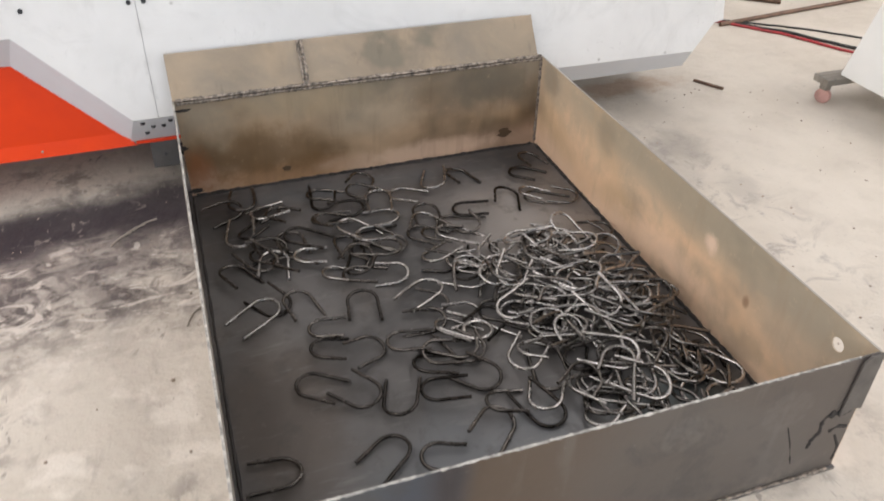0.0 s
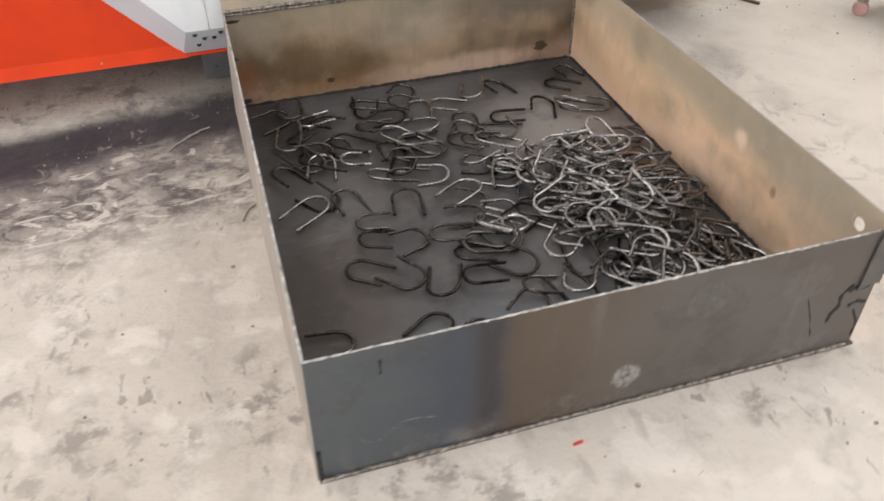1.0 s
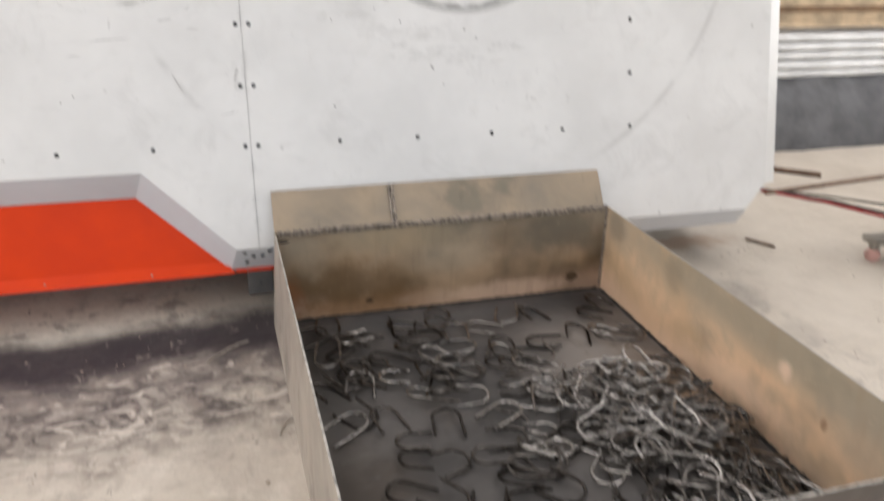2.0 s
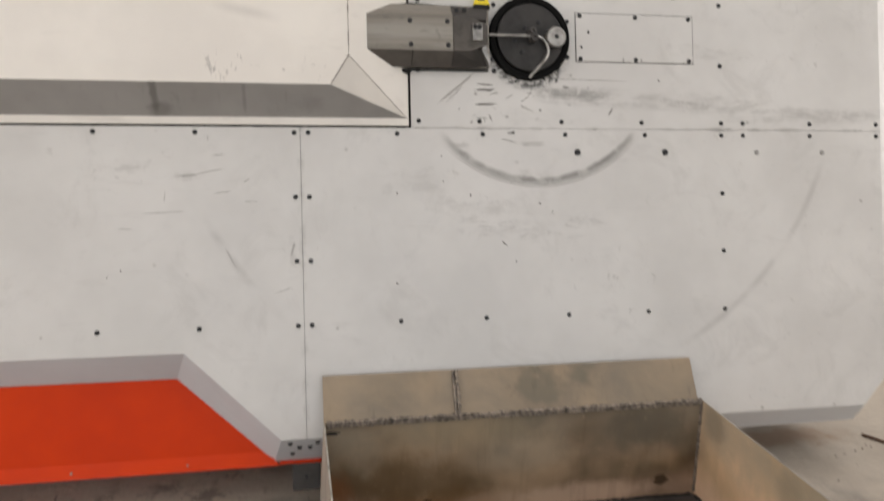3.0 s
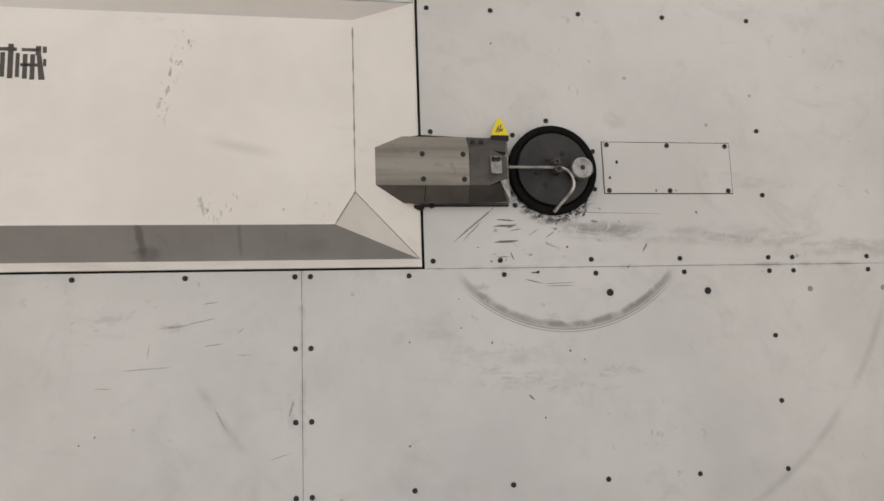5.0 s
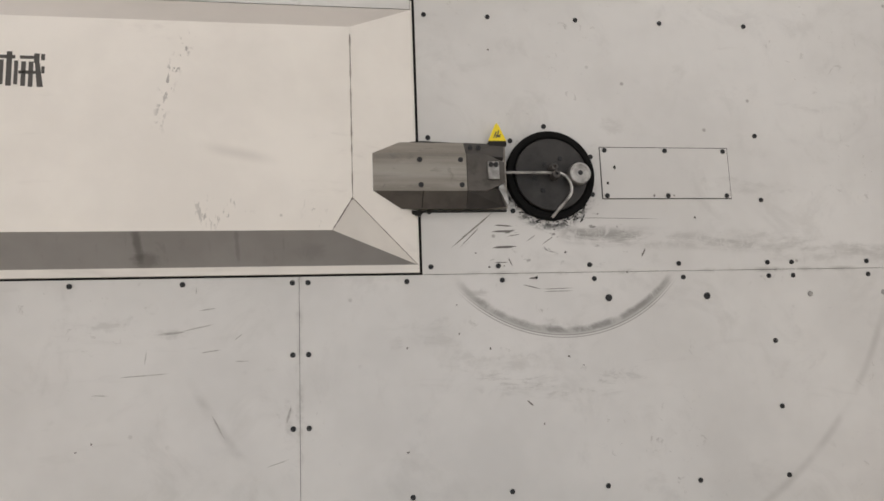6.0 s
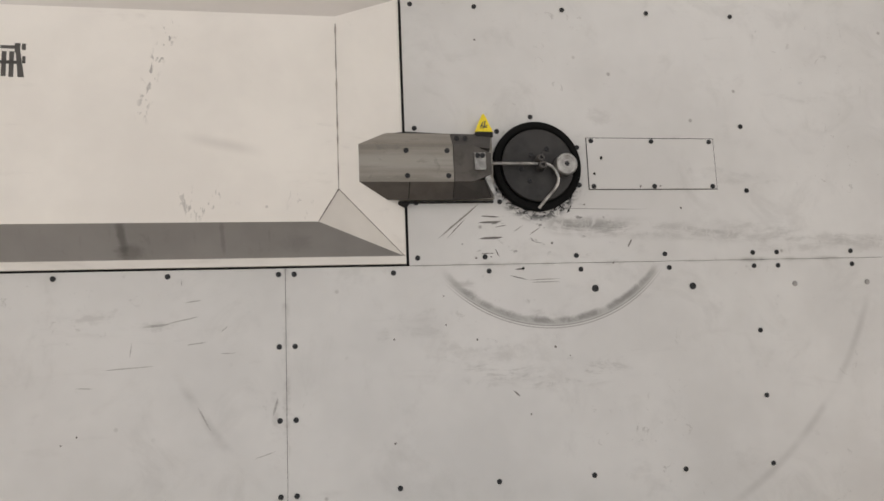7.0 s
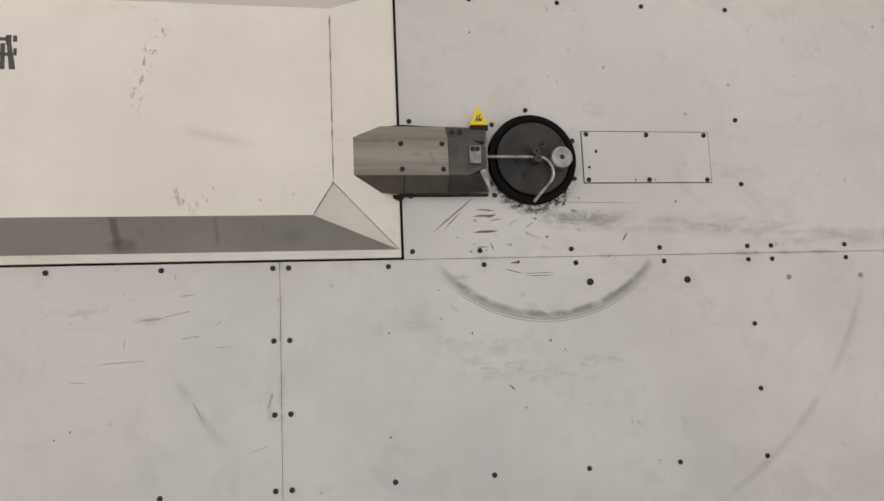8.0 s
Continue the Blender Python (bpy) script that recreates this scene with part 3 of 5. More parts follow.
M_OLIVE = sheet_material("olive_stained_sheet", (0.37, 0.28, 0.19), (0.225, 0.185, 0.14), (0.165, 0.145, 0.11), 0.5, 0.2, 3.0)
M_PALE = sheet_material("dusty_pale_sheet", (0.40, 0.355, 0.30), (0.30, 0.265, 0.225), (0.22, 0.195, 0.17), 0.65, 0.15, 3.5)
M_FRONT = front_sheet_material()
M_BASE = base_sheet_material()
M_CUT = plain_material("bright_cut_edge", (0.40, 0.375, 0.34), 0.5, 0.4, 0.5, 60)
M_WELD = plain_material("weld_bead", (0.24, 0.20, 0.165), 0.5, 0.5, 0.7, 70)
M_BURN = plain_material("torch_scorch", (0.022, 0.018, 0.016), 0.8, 0.0, 0.4, 40)
M_SCORCH = plain_material("brown_scorch", (0.075, 0.045, 0.022), 0.8, 0.0, 0.5, 30)
M_HOOK = wire_material("dull_drawn_wire", (0.030, 0.026, 0.023), (0.135, 0.120, 0.108))
M_HOOK_BRIGHT = wire_material("rubbed_drawn_wire", (0.13, 0.12, 0.112), (0.46, 0.43, 0.405))
M_WALL = plain_material("hall_wall_paint", (0.62, 0.60, 0.56), 0.8, 0, 0.1, 2)
M_ROOF = plain_material("roof_sheet", (0.45, 0.46, 0.48), 0.6, 0.2, 0.1, 2)
M_REDRUB = plain_material("red_cable_rubber", (0.36, 0.035, 0.04), 0.5)
M_DARKRUB = plain_material("black_cable_rubber", (0.03, 0.028, 0.027), 0.6)
M_RUST = plain_material("rusty_bar", (0.16, 0.10, 0.07), 0.7, 0.4, 0.35, 30)
M_WHITE = paint_material("white_cabinet_paint", (0.80, 0.79, 0.76), (0.76, 0.75, 0.72), 0.4, 0.08)
M_CASTER = plain_material("red_caster_wheel", (0.42, 0.24, 0.21), 0.5)
M_PIPE = plain_material("white_pipe", (0.72, 0.72, 0.71), 0.4, 0.1, 0.12, 6)
M_TARP = plain_material("dark_grey_tarpaulin", (0.085, 0.085, 0.09), 0.65, 0, 0.4, 5)
M_WOOD = plain_material("pale_timber", (0.50, 0.38, 0.25), 0.7, 0, 0.25, 8)
M_WOOD_DARK = plain_material("brown_timber", (0.22, 0.13, 0.07), 0.75, 0, 0.35, 10)
M_DIRT = plain_material("dry_crumbs", (0.30, 0.24, 0.19), 0.9, 0, 0.4, 40)
M_RED_CHIP = plain_material("red_plastic_chip", (0.6, 0.05, 0.04), 0.5)
M_SEAM = plain_material("dirty_seam", (0.30, 0.27, 0.24), 0.8, 0, 0.5, 25)
M_CHALK = plain_material("chalk_smudge", (0.19, 0.185, 0.18), 0.85, 0, 0.3, 50)


# ---- mesh helpers ----
def part(name, bm, material, parent=None, label=""):
    """Links a bmesh as one mesh object, under a thing or a part where one is given."""
    mesh = bpy.data.meshes.new(name)
    bmesh.ops.recalc_face_normals(bm, faces=bm.faces)
    bm.to_mesh(mesh)
    bm.free()
    mesh.materials.append(material)
    ob = new(name, mesh)
    ob.parent = parent
    if label:
        ob["label"] = label
    return ob


def again(ob, m, parent=None):
    """One more object on the same mesh."""
    other = new(ob.name.split(".")[0], ob.data)
    other.parent = parent
    other.matrix_basis = m
    return other


def thing(name, label, category, group="", m=None):
    ob = new(name)
    ob.empty_display_size = 0.05
    if m is not None:
        ob.matrix_basis = m
    return tagged(ob, label, category, group)


def box(x0, x1, y0, y1, z0, z1, bevel=0.0, bm=None):
    bm = bm or bmesh.new()
    vs = [bm.verts.new((x, y, z)) for x in (x0, x1) for y in (y0, y1) for z in (z0, z1)]
    quads = ((0, 1, 3, 2), (4, 6, 7, 5), (0, 4, 5, 1), (2, 3, 7, 6), (0, 2, 6, 4), (1, 5, 7, 3))
    fs = [bm.faces.new([vs[i] for i in q]) for q in quads]
    if bevel:
        bmesh.ops.bevel(bm, geom=list({e for f in fs for e in f.edges}), offset=bevel, segments=2, affect="EDGES", profile=0.5)
    return bm


def prism(outline, w0, w1, bevel=0.0, bm=None):
    """A flat outline of (x, y), made thick along z from w0 to w1."""
    bm = bm or bmesh.new()
    low = [bm.verts.new((x, y, w0)) for x, y in outline]
    top = [bm.verts.new((x, y, w1)) for x, y in outline]
    fs = [bm.faces.new(low[::-1]), bm.faces.new(top)]
    n = len(outline)
    for i in range(n):
        fs.append(bm.faces.new((low[i], low[(i + 1) % n], top[(i + 1) % n], top[i])))
    if bevel:
        bmesh.ops.bevel(bm, geom=list(fs[1].edges), offset=bevel, segments=2, affect="EDGES", profile=0.5)
    return bm


def slab(a, b, c, d, back, bm=None):
    """A four-cornered sheet, made thick by the vector back."""
    bm = bm or bmesh.new()
    front = [bm.verts.new(p) for p in (a, b, c, d)]
    rear = [bm.verts.new(Vector(p) + Vector(back)) for p in (a, b, c, d)]
    bm.faces.new(front)
    bm.faces.new(rear[::-1])
    for i in range(4):
        bm.faces.new((front[i], rear[i], rear[(i + 1) % 4], front[(i + 1) % 4]))
    return bm


def turned(profile, sides=32, bm=None):
    """A body turned round z from (radius, height) pairs, closed at both ends."""
    bm = bm or bmesh.new()
    rings = []
    for r, h in profile:
        rings.append([bm.verts.new((r * math.cos(math.tau * i / sides), r * math.sin(math.tau * i / sides), h)) for i in range(sides)])
    for a, b in zip(rings, rings[1:]):
        for i in range(sides):
            j = (i + 1) % sides
            bm.faces.new((a[i], a[j], b[j], b[i]))
    bm.faces.new(rings[0][::-1])
    bm.faces.new(rings[-1])
    return bm


def tube(points, radius, sides=7, bm=None, wobble=0.0, rng=None):
    """A round bar along points."""
    bm = bm or bmesh.new()
    pts = [Vector(p) for p in points]
    rings, up = [], Vector((0.03, 0.05, 1)).normalized()
    for i, p in enumerate(pts):
        along = (pts[min(i + 1, len(pts) - 1)] - pts[max(i - 1, 0)]).normalized()
        if abs(along.dot(up)) > 0.95:
            up = Vector((1, 0.1, 0))
        side = along.cross(up).normalized()
        over = side.cross(along)
        up = over
        r = radius * (1 + (rng.uniform(-wobble, wobble) if rng else 0))
        rings.append([bm.verts.new(p + r * (math.cos(math.tau * k / sides) * side + math.sin(math.tau * k / sides) * over)) for k in range(sides)])
    for a, b in zip(rings, rings[1:]):
        for k in range(sides):
            bm.faces.new((a[k], a[(k + 1) % sides], b[(k + 1) % sides], b[k]))
    bm.faces.new(rings[0][::-1])
    bm.faces.new(rings[-1])
    return bm


def smooth(ob, angle=40):
    for f in ob.data.polygons:
        f.use_smooth = True
    ob.data.set_sharp_from_angle(angle=radians(angle))
    return ob


# ---- the hall: walls, roof and their openings are added out of view ----
def wall(name, boxes, material, label, category="wall"):
    bm = bmesh.new()
    for b in boxes:
        box(*b, bm=bm)
    return tagged(part(name, bm, material), label, category, kind="structure")


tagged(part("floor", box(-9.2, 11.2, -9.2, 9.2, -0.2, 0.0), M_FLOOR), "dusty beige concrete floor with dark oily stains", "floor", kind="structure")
wall("wall_north", [(-9.2, -4.5, 9.0, 9.2, 0, 6.6), (6.5, 11.2, 9.0, 9.2, 0, 6.6), (-4.5, 6.5, 9.0, 9.2, 3.0, 6.6)], M_WALL, "back wall with an unseen opening added for fill light")
wall("wall_west", [(-9.2, -9.0, -9.0, 9.0, 0, 1.4), (-9.2, -9.0, -9.0, 9.0, 4.6, 6.6), (-9.2, -9.0, -9.0, -7.0, 1.4, 4.6), (-9.2, -9.0, 1.0, 9.0, 1.4, 4.6)], M_WALL, "unseen side wall with a window added for fill light")
wall("wall_south", [(-9.2, -3.0, -9.2, -9.0, 0, 6.6), (5.0, 11.2, -9.2, -9.0, 0, 6.6), (-3.0, 5.0, -9.2, -9.0, 5.0, 6.6)], M_WALL, "painted wall with a wide open gateway")
wall("wall_east", [(11.0, 11.2, -9.0, 9.0, 0, 1.3), (11.0, 11.2, -9.0, 9.0, 4.7, 6.6), (11.0, 11.2, -9.0, -6.5, 1.3, 4.7), (11.0, 11.2, 2.5, 9.0, 1.3, 4.7)], M_WALL, "painted side wall with a long window opening")
wall("ceiling", [(-9.2, -3.5, -9.2, 9.2, 6.6, 6.7), (-1.5, 3.5, -9.2, 9.2, 6.6, 6.7), (5.5, 11.2, -9.2, 9.2, 6.6, 6.7), (-3.5, -1.5, 3.5, 9.2, 6.6, 6.7), (3.5, 5.5, 3.5, 9.2, 6.6, 6.7),
                 (-3.5, -1.5, -9.2, -8.5, 6.6, 6.7), (3.5, 5.5, -9.2, -8.5, 6.6, 6.7)], M_ROOF, "sheet metal roof with open strip lights", "ceiling")

# ---- the bending machine: its front leans back; u to the side, v up the front, w out of it ----
LEAN = 12.67
machine = thing("bending_machine", "white and orange-red steel bar bending machine with a black bending disc", "machine", m=pose(0, 0, 0, 90 - LEAN, 0, 0))
T = 0.004
# lower edge of the front, from the recess over the red plinth to the cut corner at the far end
LEFT, RIGHT, SEAM, JOINT, TOP = -3.2, 2.090, -0.022, 1.297, 2.9
low_left = [(LEFT, 0.594), (-0.392, 0.590), (-0.102, 0.299), (SEAM - 0.0006, 0.299), (SEAM - 0.0006, JOINT - 0.0006), (LEFT, JOINT - 0.0006)]
low_right = [(SEAM + 0.0006, 0.299), (2.0, 0.290), (RIGHT, 0.392), (RIGHT, JOINT - 0.0006), (SEAM + 0.0006, JOINT - 0.0006)]
high = [(0.338, JOINT + 0.0006), (RIGHT, JOINT + 0.0006), (RIGHT, TOP), (0.338, TOP)]
high_left = [(LEFT, 2.134), (0.324, 2.134), (0.324, TOP), (LEFT, TOP)]
for outline in (low_left, low_right, high, high_left):
    part("front_panel", prism(outline, -T, 0.0, 0.0008), M_PANEL, machine, "white painted sheet panel with scuff marks")
# carcass behind the panels
part("carcass", prism([(LEFT, 0.62), (-0.38, 0.62), (-0.07, 0.33), (1.99, 0.32), (2.08, 0.41), (2.08, TOP), (LEFT, TOP)], -0.62, -0.012), M_GAP, machine, "dark inner frame")


def folded(points, back, inner, material, name, label=""):
    """Folded lips with mitred corners: outer points on the front, inner ones further back."""
    for (a, b), (c, d) in zip(zip(points, points[1:]), zip(inner, inner[1:])):
        part(name, slab((*a, -0.0012), (*b, -0.0012), (*d, -back), (*c, -back), (0, 0, -0.004)), material, machine, label)


folded([(LEFT, 0.594), (-0.392, 0.590), (-0.102, 0.299)], 0.08, [(LEFT, 0.512), (-0.426, 0.500), (-0.127, 0.216)], M_LIP, "lip", "folded edge, slightly greyed for shade")
folded([(-0.102, 0.299), (2.0, 0.290), (RIGHT, 0.392)], 0.075, [(-0.127, 0.216), (2.005, 0.222), (2.098, 0.378)], M_LIP, "lip", "folded edge, slightly greyed for shade")
part("side_edge", slab((RIGHT, 0.392, -0.0005), (RIGHT, TOP, -0.0005), (2.158, TOP, -0.035), (2.158, 0.392, -0.035), (-0.002, 0, -0.006)), M_PANEL, machine, "white folded side edge")
part("side_panel", box(2.09, 2.156, 0.40, TOP, -0.75, -0.036), M_PANEL, machine)
# red plinth panel, with its lowest strip folded forwards
part("plinth_panel", prism([(LEFT, 0.53), (-0.418, 0.515), (-0.145, 0.247), (LEFT, 0.247)], -0.088, -0.084), M_RED, machine, "orange-red painted plinth panel")
part("plinth_strip", slab((LEFT, 0.247, -0.084), (-0.145, 0.247, -0.084), (-0.110, 0.203, -0.066), (LEFT, 0.203, -0.066), (0, 0, -0.004)), M_RED, machine, "orange-red folded strip")
part("plinth_rail", box(-0.11, 0.10, 0.206, 0.216, -0.10, -0.066), M_RED, machine)
# unseen plate, added to keep back light off the floor under the machine
part("rear_light_block", box(LEFT, 2.05, 0.139, 0.34, -0.60, -0.585), M_CAST, machine, "unseen dark plate added to block light from behind")
for u in (-2.6, -0.025):
    foot = part("foot", box(u - 0.045, u + 0.045, 0.115, 0.206, -0.15, -0.072, 0.003), M_CAST, machine, "dark steel levelling foot")
    part("foot_leg", box(u - 0.05, u + 0.05, -0.13, 0.23, -0.60, -0.52, 0.003), M_CAST, foot)
    part("foot_roller", turned([(0.02, 0.0), (0.022, 0.004), (0.022, 0.05), (0.02, 0.054)], 16), M_BLACK, foot).matrix_basis = pose(u + 0.05, 0.165, -0.09, 0, 90, 0)
    part("foot_stud", turned([(0.006, -0.071), (0.006, -0.066)], 8), M_BLACK, foot).matrix_basis = pose(u, 0.16, 0)

# bolts: one mesh, each an object of its own
def bolt_mesh(r):
    bm = turned([(r, -0.001), (r, 0.0022), (r * 0.82, 0.0036), (r * 0.45, 0.0038), (r * 0.40, 0.0018)], 12)
    return bm


first_bolt = part("bolt", bolt_mesh(0.0078), M_BLACK, machine)
first_bolt.matrix_basis = pose(0.29, 0.664, 0)
COLUMNS = [0.29, 0.578, 0.867, 1.157, 1.447]
spots = [(u, 0.664) for u in COLUMNS[1:]] + [(u, 1.277) for u in (*COLUMNS, 1.531, 1.797, 2.07)]
spots += [(u, v) for u in (-0.041, 0.003) for v in (1.279, 1.073, 0.868, 0.662)]
spots += [(u, v) for u in (-0.345, -0.645, -0.945) for v in (1.279, 0.664)]
spots += [(u, 1.320) for u in (0.363, 0.568, 0.855, 1.146, 1.447, 1.531, 1.797, 2.07)]
spots += [(1.447, v) for v in (1.072, 0.870, 1.523, 1.737)] + [(u, 2.118) for u in (0.367, 0.571, 0.861, 1.149, 1.448)]
spots += [(0.734, 1.759), (0.624, 1.711), (0.881, 1.662), (0.880, 1.541), (0.622, 1.489), (0.367, 1.718), (0.364, 1.487)]
for u, v in spots:
    again(first_bolt, pose(u, v, 0), machine)
large = part("bolt", bolt_mesh(0.011), M_BLACK, machine)
large.matrix_basis = pose(0.909, 1.217, 0)
again(large, pose(1.231, 1.217, 0), machine)
plug = part("plug", turned([(0.009, -0.001), (0.009, 0.0015), (0.006, 0.003)], 12), M_PLUG, machine, "grey blanking plug")
plug.matrix_basis = pose(1.584, 1.217, 0)
again(plug, pose(1.845, 1.217, 0), machine)
for u, v in ((-0.075, 0.285), (-0.045, 0.268), (-0.012, 0.268), (-0.068, 0.245), (0.012, 0.285)):
    again(first_bolt, pose(u, v, -0.075 * (0.299 - v) / 0.083 + 0.001, -42, 0, 0), machine)

# rubbed lines on the paint: pairs of ends and a width
def scuff(a, b, width, h=0.0006):
    d = Vector((b[0] - a[0], b[1] - a[1], 0))
    n = Vector((-d.y, d.x, 0)).normalized() * width / 2
    mid = [(a[0] + d.x * k, a[1] + d.y * k) for k in (0.25, 0.7)]
    outline = [a, (mid[0][0] + n.x, mid[0][1] + n.y), (mid[1][0] + n.x * 0.7, mid[1][1] + n.y * 0.7), b, (mid[1][0] - n.x, mid[1][1] - n.y), (mid[0][0] - n.x * 0.6, mid[0][1] - n.y * 0.6)]
    part("scuff_mark", prism(outline, 0.0001, h), M_FAINT if a[0] < 0 else M_RUBBED if width == 0.006 and a[1] > 1.48 else M_SCUFF, machine)


SCUFFS = [((0.56, 1.445), (0.62, 1.442), 0.005), ((0.55, 1.424), (0.625, 1.428), 0.007), ((0.55, 1.375), (0.63, 1.380), 0.008), ((0.64, 1.417), (0.60, 1.41), 0.003),
          ((0.71, 1.385), (0.745, 1.41), 0.003), ((0.66, 1.395), (0.69, 1.415), 0.002), ((0.60, 1.345), (0.612, 1.320), 0.004), ((0.555, 1.330), (0.60, 1.331), 0.003),
          ((1.04, 1.37), (1.025, 1.342), 0.006), ((0.64, 1.262), (0.70, 1.248), 0.003), ((0.70, 1.247), (0.80, 1.250), 0.002), ((0.705, 1.240), (0.80, 1.241), 0.002),
          ((0.66, 1.28), (0.69, 1.283), 0.006), ((0.560, 1.487), (0.425, 1.375), 0.006), ((0.515, 1.440), (0.455, 1.380), 0.003), ((0.75, 1.468), (1.10, 1.463), 0.0016),
          ((0.935, 1.63), (0.945, 1.645), 0.006), ((0.925, 1.575), (0.93, 1.59), 0.007), ((-0.410, 1.139), (-0.335, 1.147), 0.008),
          ((-0.345, 1.147), (-0.258, 1.166), 0.004), ((-0.300, 1.204), (-0.253, 1.211), 0.004), ((-0.438, 1.098), (-0.442, 1.057), 0.003), ((-0.512, 1.025), (-0.374, 1.033), 0.004),
          ((-0.294, 1.086), (-0.237, 1.094), 0.004), ((-0.201, 1.060), (-0.160, 1.060), 0.003), ((-0.059, 0.882), (-0.046, 0.931), 0.008), ((-0.114, 0.767), (-0.052, 0.786), 0.003),
          ((-0.264, 0.918), (-0.226, 0.847), 0.006), ((-0.201, 1.119), (-0.181, 1.137), 0.003), ((-0.579, 0.980), (-0.531, 0.978), 0.003),
          ((-0.308, 1.271), (-0.307, 1.250), 0.003), ((0.635, 0.920), (0.655, 0.903), 0.006)]
for a, b, width in SCUFFS:
    scuff(a, b, width)
# black grease flung out round the disc, and small knocks in the paint
fling = random.Random(8)
for k in range(64):
    a = radians(fling.uniform(200, 325) if k % 8 else fling.uniform(20, 195))
    r = fling.uniform(0.133, 0.144) + (fling.random() ** 4) * 0.035 * (1 if k % 8 else 0)
    u, v, t = 0.742 + r * math.cos(a), 1.597 + r * math.sin(a), a + radians(90 + fling.uniform(-40, 40))
    length = fling.uniform(0.004, 0.018)
    grease = prism([(u + length * math.cos(t) * p - q * math.sin(t), v + length * math.sin(t) * p + q * math.cos(t)) for p, q in ((-0.5, 0.0), (0.1, 0.0024), (0.5, 0.0006), (0.2, -0.0022))], 0.0001, 0.0008)
    part("grease_mark", grease, M_RIM, machine)
KNOCKS = [(0.958, 1.628), (0.932, 1.577), (0.862, 1.321), (0.685, 1.284), (0.974, 1.296), (0.436, 1.205), (0.532, 1.074), (0.772, 1.044), (0.816, 1.017), (0.684, 0.85), (0.54, 1.317), (0.587, 1.32),
          (1.083, 1.537), (1.149, 1.537), (1.213, 1.467), (0.892, 1.479), (0.568, 2.008), (0.28, 0.788), (-0.613, 0.832), (-0.574, 0.852), (0.285, 1.083), (0.44, 1.12), (0.50, 1.36), (0.78, 1.36)]
for k, (u, v) in enumerate(KNOCKS):
    n = fling.randint(5, 7)
    r = 0.0055 if k in (0, 1, 3) else fling.uniform(0.0028, 0.0046)
    ragged = [(u + r * fling.uniform(0.5, 1.2) * math.cos(math.tau * i / n), v + r * fling.uniform(0.4, 1.3) * math.sin(math.tau * i / n)) for i in range(n)]
    part("knock_mark", prism(ragged, 0.0001, 0.0036 if 0.91 < u < 1.345 and 1.53 < v < 1.69 else 0.0008), M_GAP if k in (0, 1, 3) else M_SCUFF, machine)
rivet = part("rivet", turned([(0.004, -0.001), (0.004, 0.001), (0.002, 0.002)], 8), M_PALE, machine, "pale rivet")
rivet.matrix_basis = pose(-0.747, 0.222, -0.0725, -22, 0, 0)
for u in (-0.399, -1.095):
    again(rivet, pose(u, 0.222, -0.0725, -22, 0, 0), machine)

# small cover plate beside the head
cover = part("cover_plate", prism([(0.913, 1.528), (1.343, 1.529), (1.343, 1.693), (0.913, 1.692)], 0.0004, 0.003, 0.0006), M_PANEL, machine, "thin white cover plate with six bolts")
part("cover_gap", prism([(0.9105, 1.5255), (1.3455, 1.5265), (1.3455, 1.6955), (0.9105, 1.6945)], 0.0001, 0.0006), M_GAP, machine)
for u in (0.927, 1.129, 1.328):
    for v in (1.5365, 1.683):
        again(first_bolt, pose(u, v, 0.003), cover)

# raised hood over the straightening unit
H = 0.10
hood = part("hood", prism([(LEFT, 1.414), (0.073, 1.414), (0.131, 1.507), (0.131, 2.022), (LEFT, 2.022)], H - 0.003, H, 0.0), M_HOOD, machine, "white raised hood with bevelled sides")
part("hood_underside", slab((LEFT, 1.326, 0.004), (0.325, 1.326, 0.004), (0.073, 1.414, H), (LEFT, 1.414, H), (0, 0.003, -0.003)), M_UNDER, hood, "stained bevelled lower side with shade painted in")
corner = bmesh.new()
cv = [corner.verts.new(p) for p in ((0.325, 1.326, 0.004), (0.131, 1.507, H), (0.073, 1.414, H), (0.325, 1.326, 0.0), (0.131, 1.507, H - 0.004), (0.073, 1.414, H - 0.004))]
for f in ((0, 1, 2), (5, 4, 3), (0, 3, 4, 1), (1, 4, 5, 2), (2, 5, 3, 0)):
    corner.faces.new([cv[i] for i in f])
part("hood_corner", corner, M_CORNER, hood, "grubby white mitred corner")
part("hood_side", slab((0.325, 1.326, 0.004), (0.325, 2.13, 0.004), (0.131, 2.022, H), (0.131, 1.507, H), (-0.002, 0, -0.003)), M_HOOD, hood, "bevelled white side")
part("hood_top", slab((0.325, 2.13, 0.004), (LEFT, 2.13, 0.004), (LEFT, 2.022, H), (0.131, 2.022, H), (0, -0.003, -0.003)), M_HOOD_TOP, hood, "bevelled upper side, its white toned down for shade")
part("hood_flange", prism([(LEFT, 1.303), (0.329, 1.303), (0.329, 2.16), (0.3255, 2.16), (0.3255, 1.327), (LEFT, 1.327)], -0.004, 0.005, 0.001), M_HOOD, hood)
for (x0, z0), (x1, z1) in (((0.073, 1.414), (0.131, 1.507)), ((0.131, 1.507), (0.131, 2.0))):
    part("hood_seam", tube([Vector((x0, z0, H)).lerp(Vector((x1, z1, H)), k / 24) for k in range(25)], 0.0019, 6, wobble=0.55, rng=random.Random(31)), M_SEAM, hood)
part("hood_seam", tube([(0.131, 1.507, H), (0.325, 1.326, 0.004)], 0.0012, 6), M_SEAM, hood)
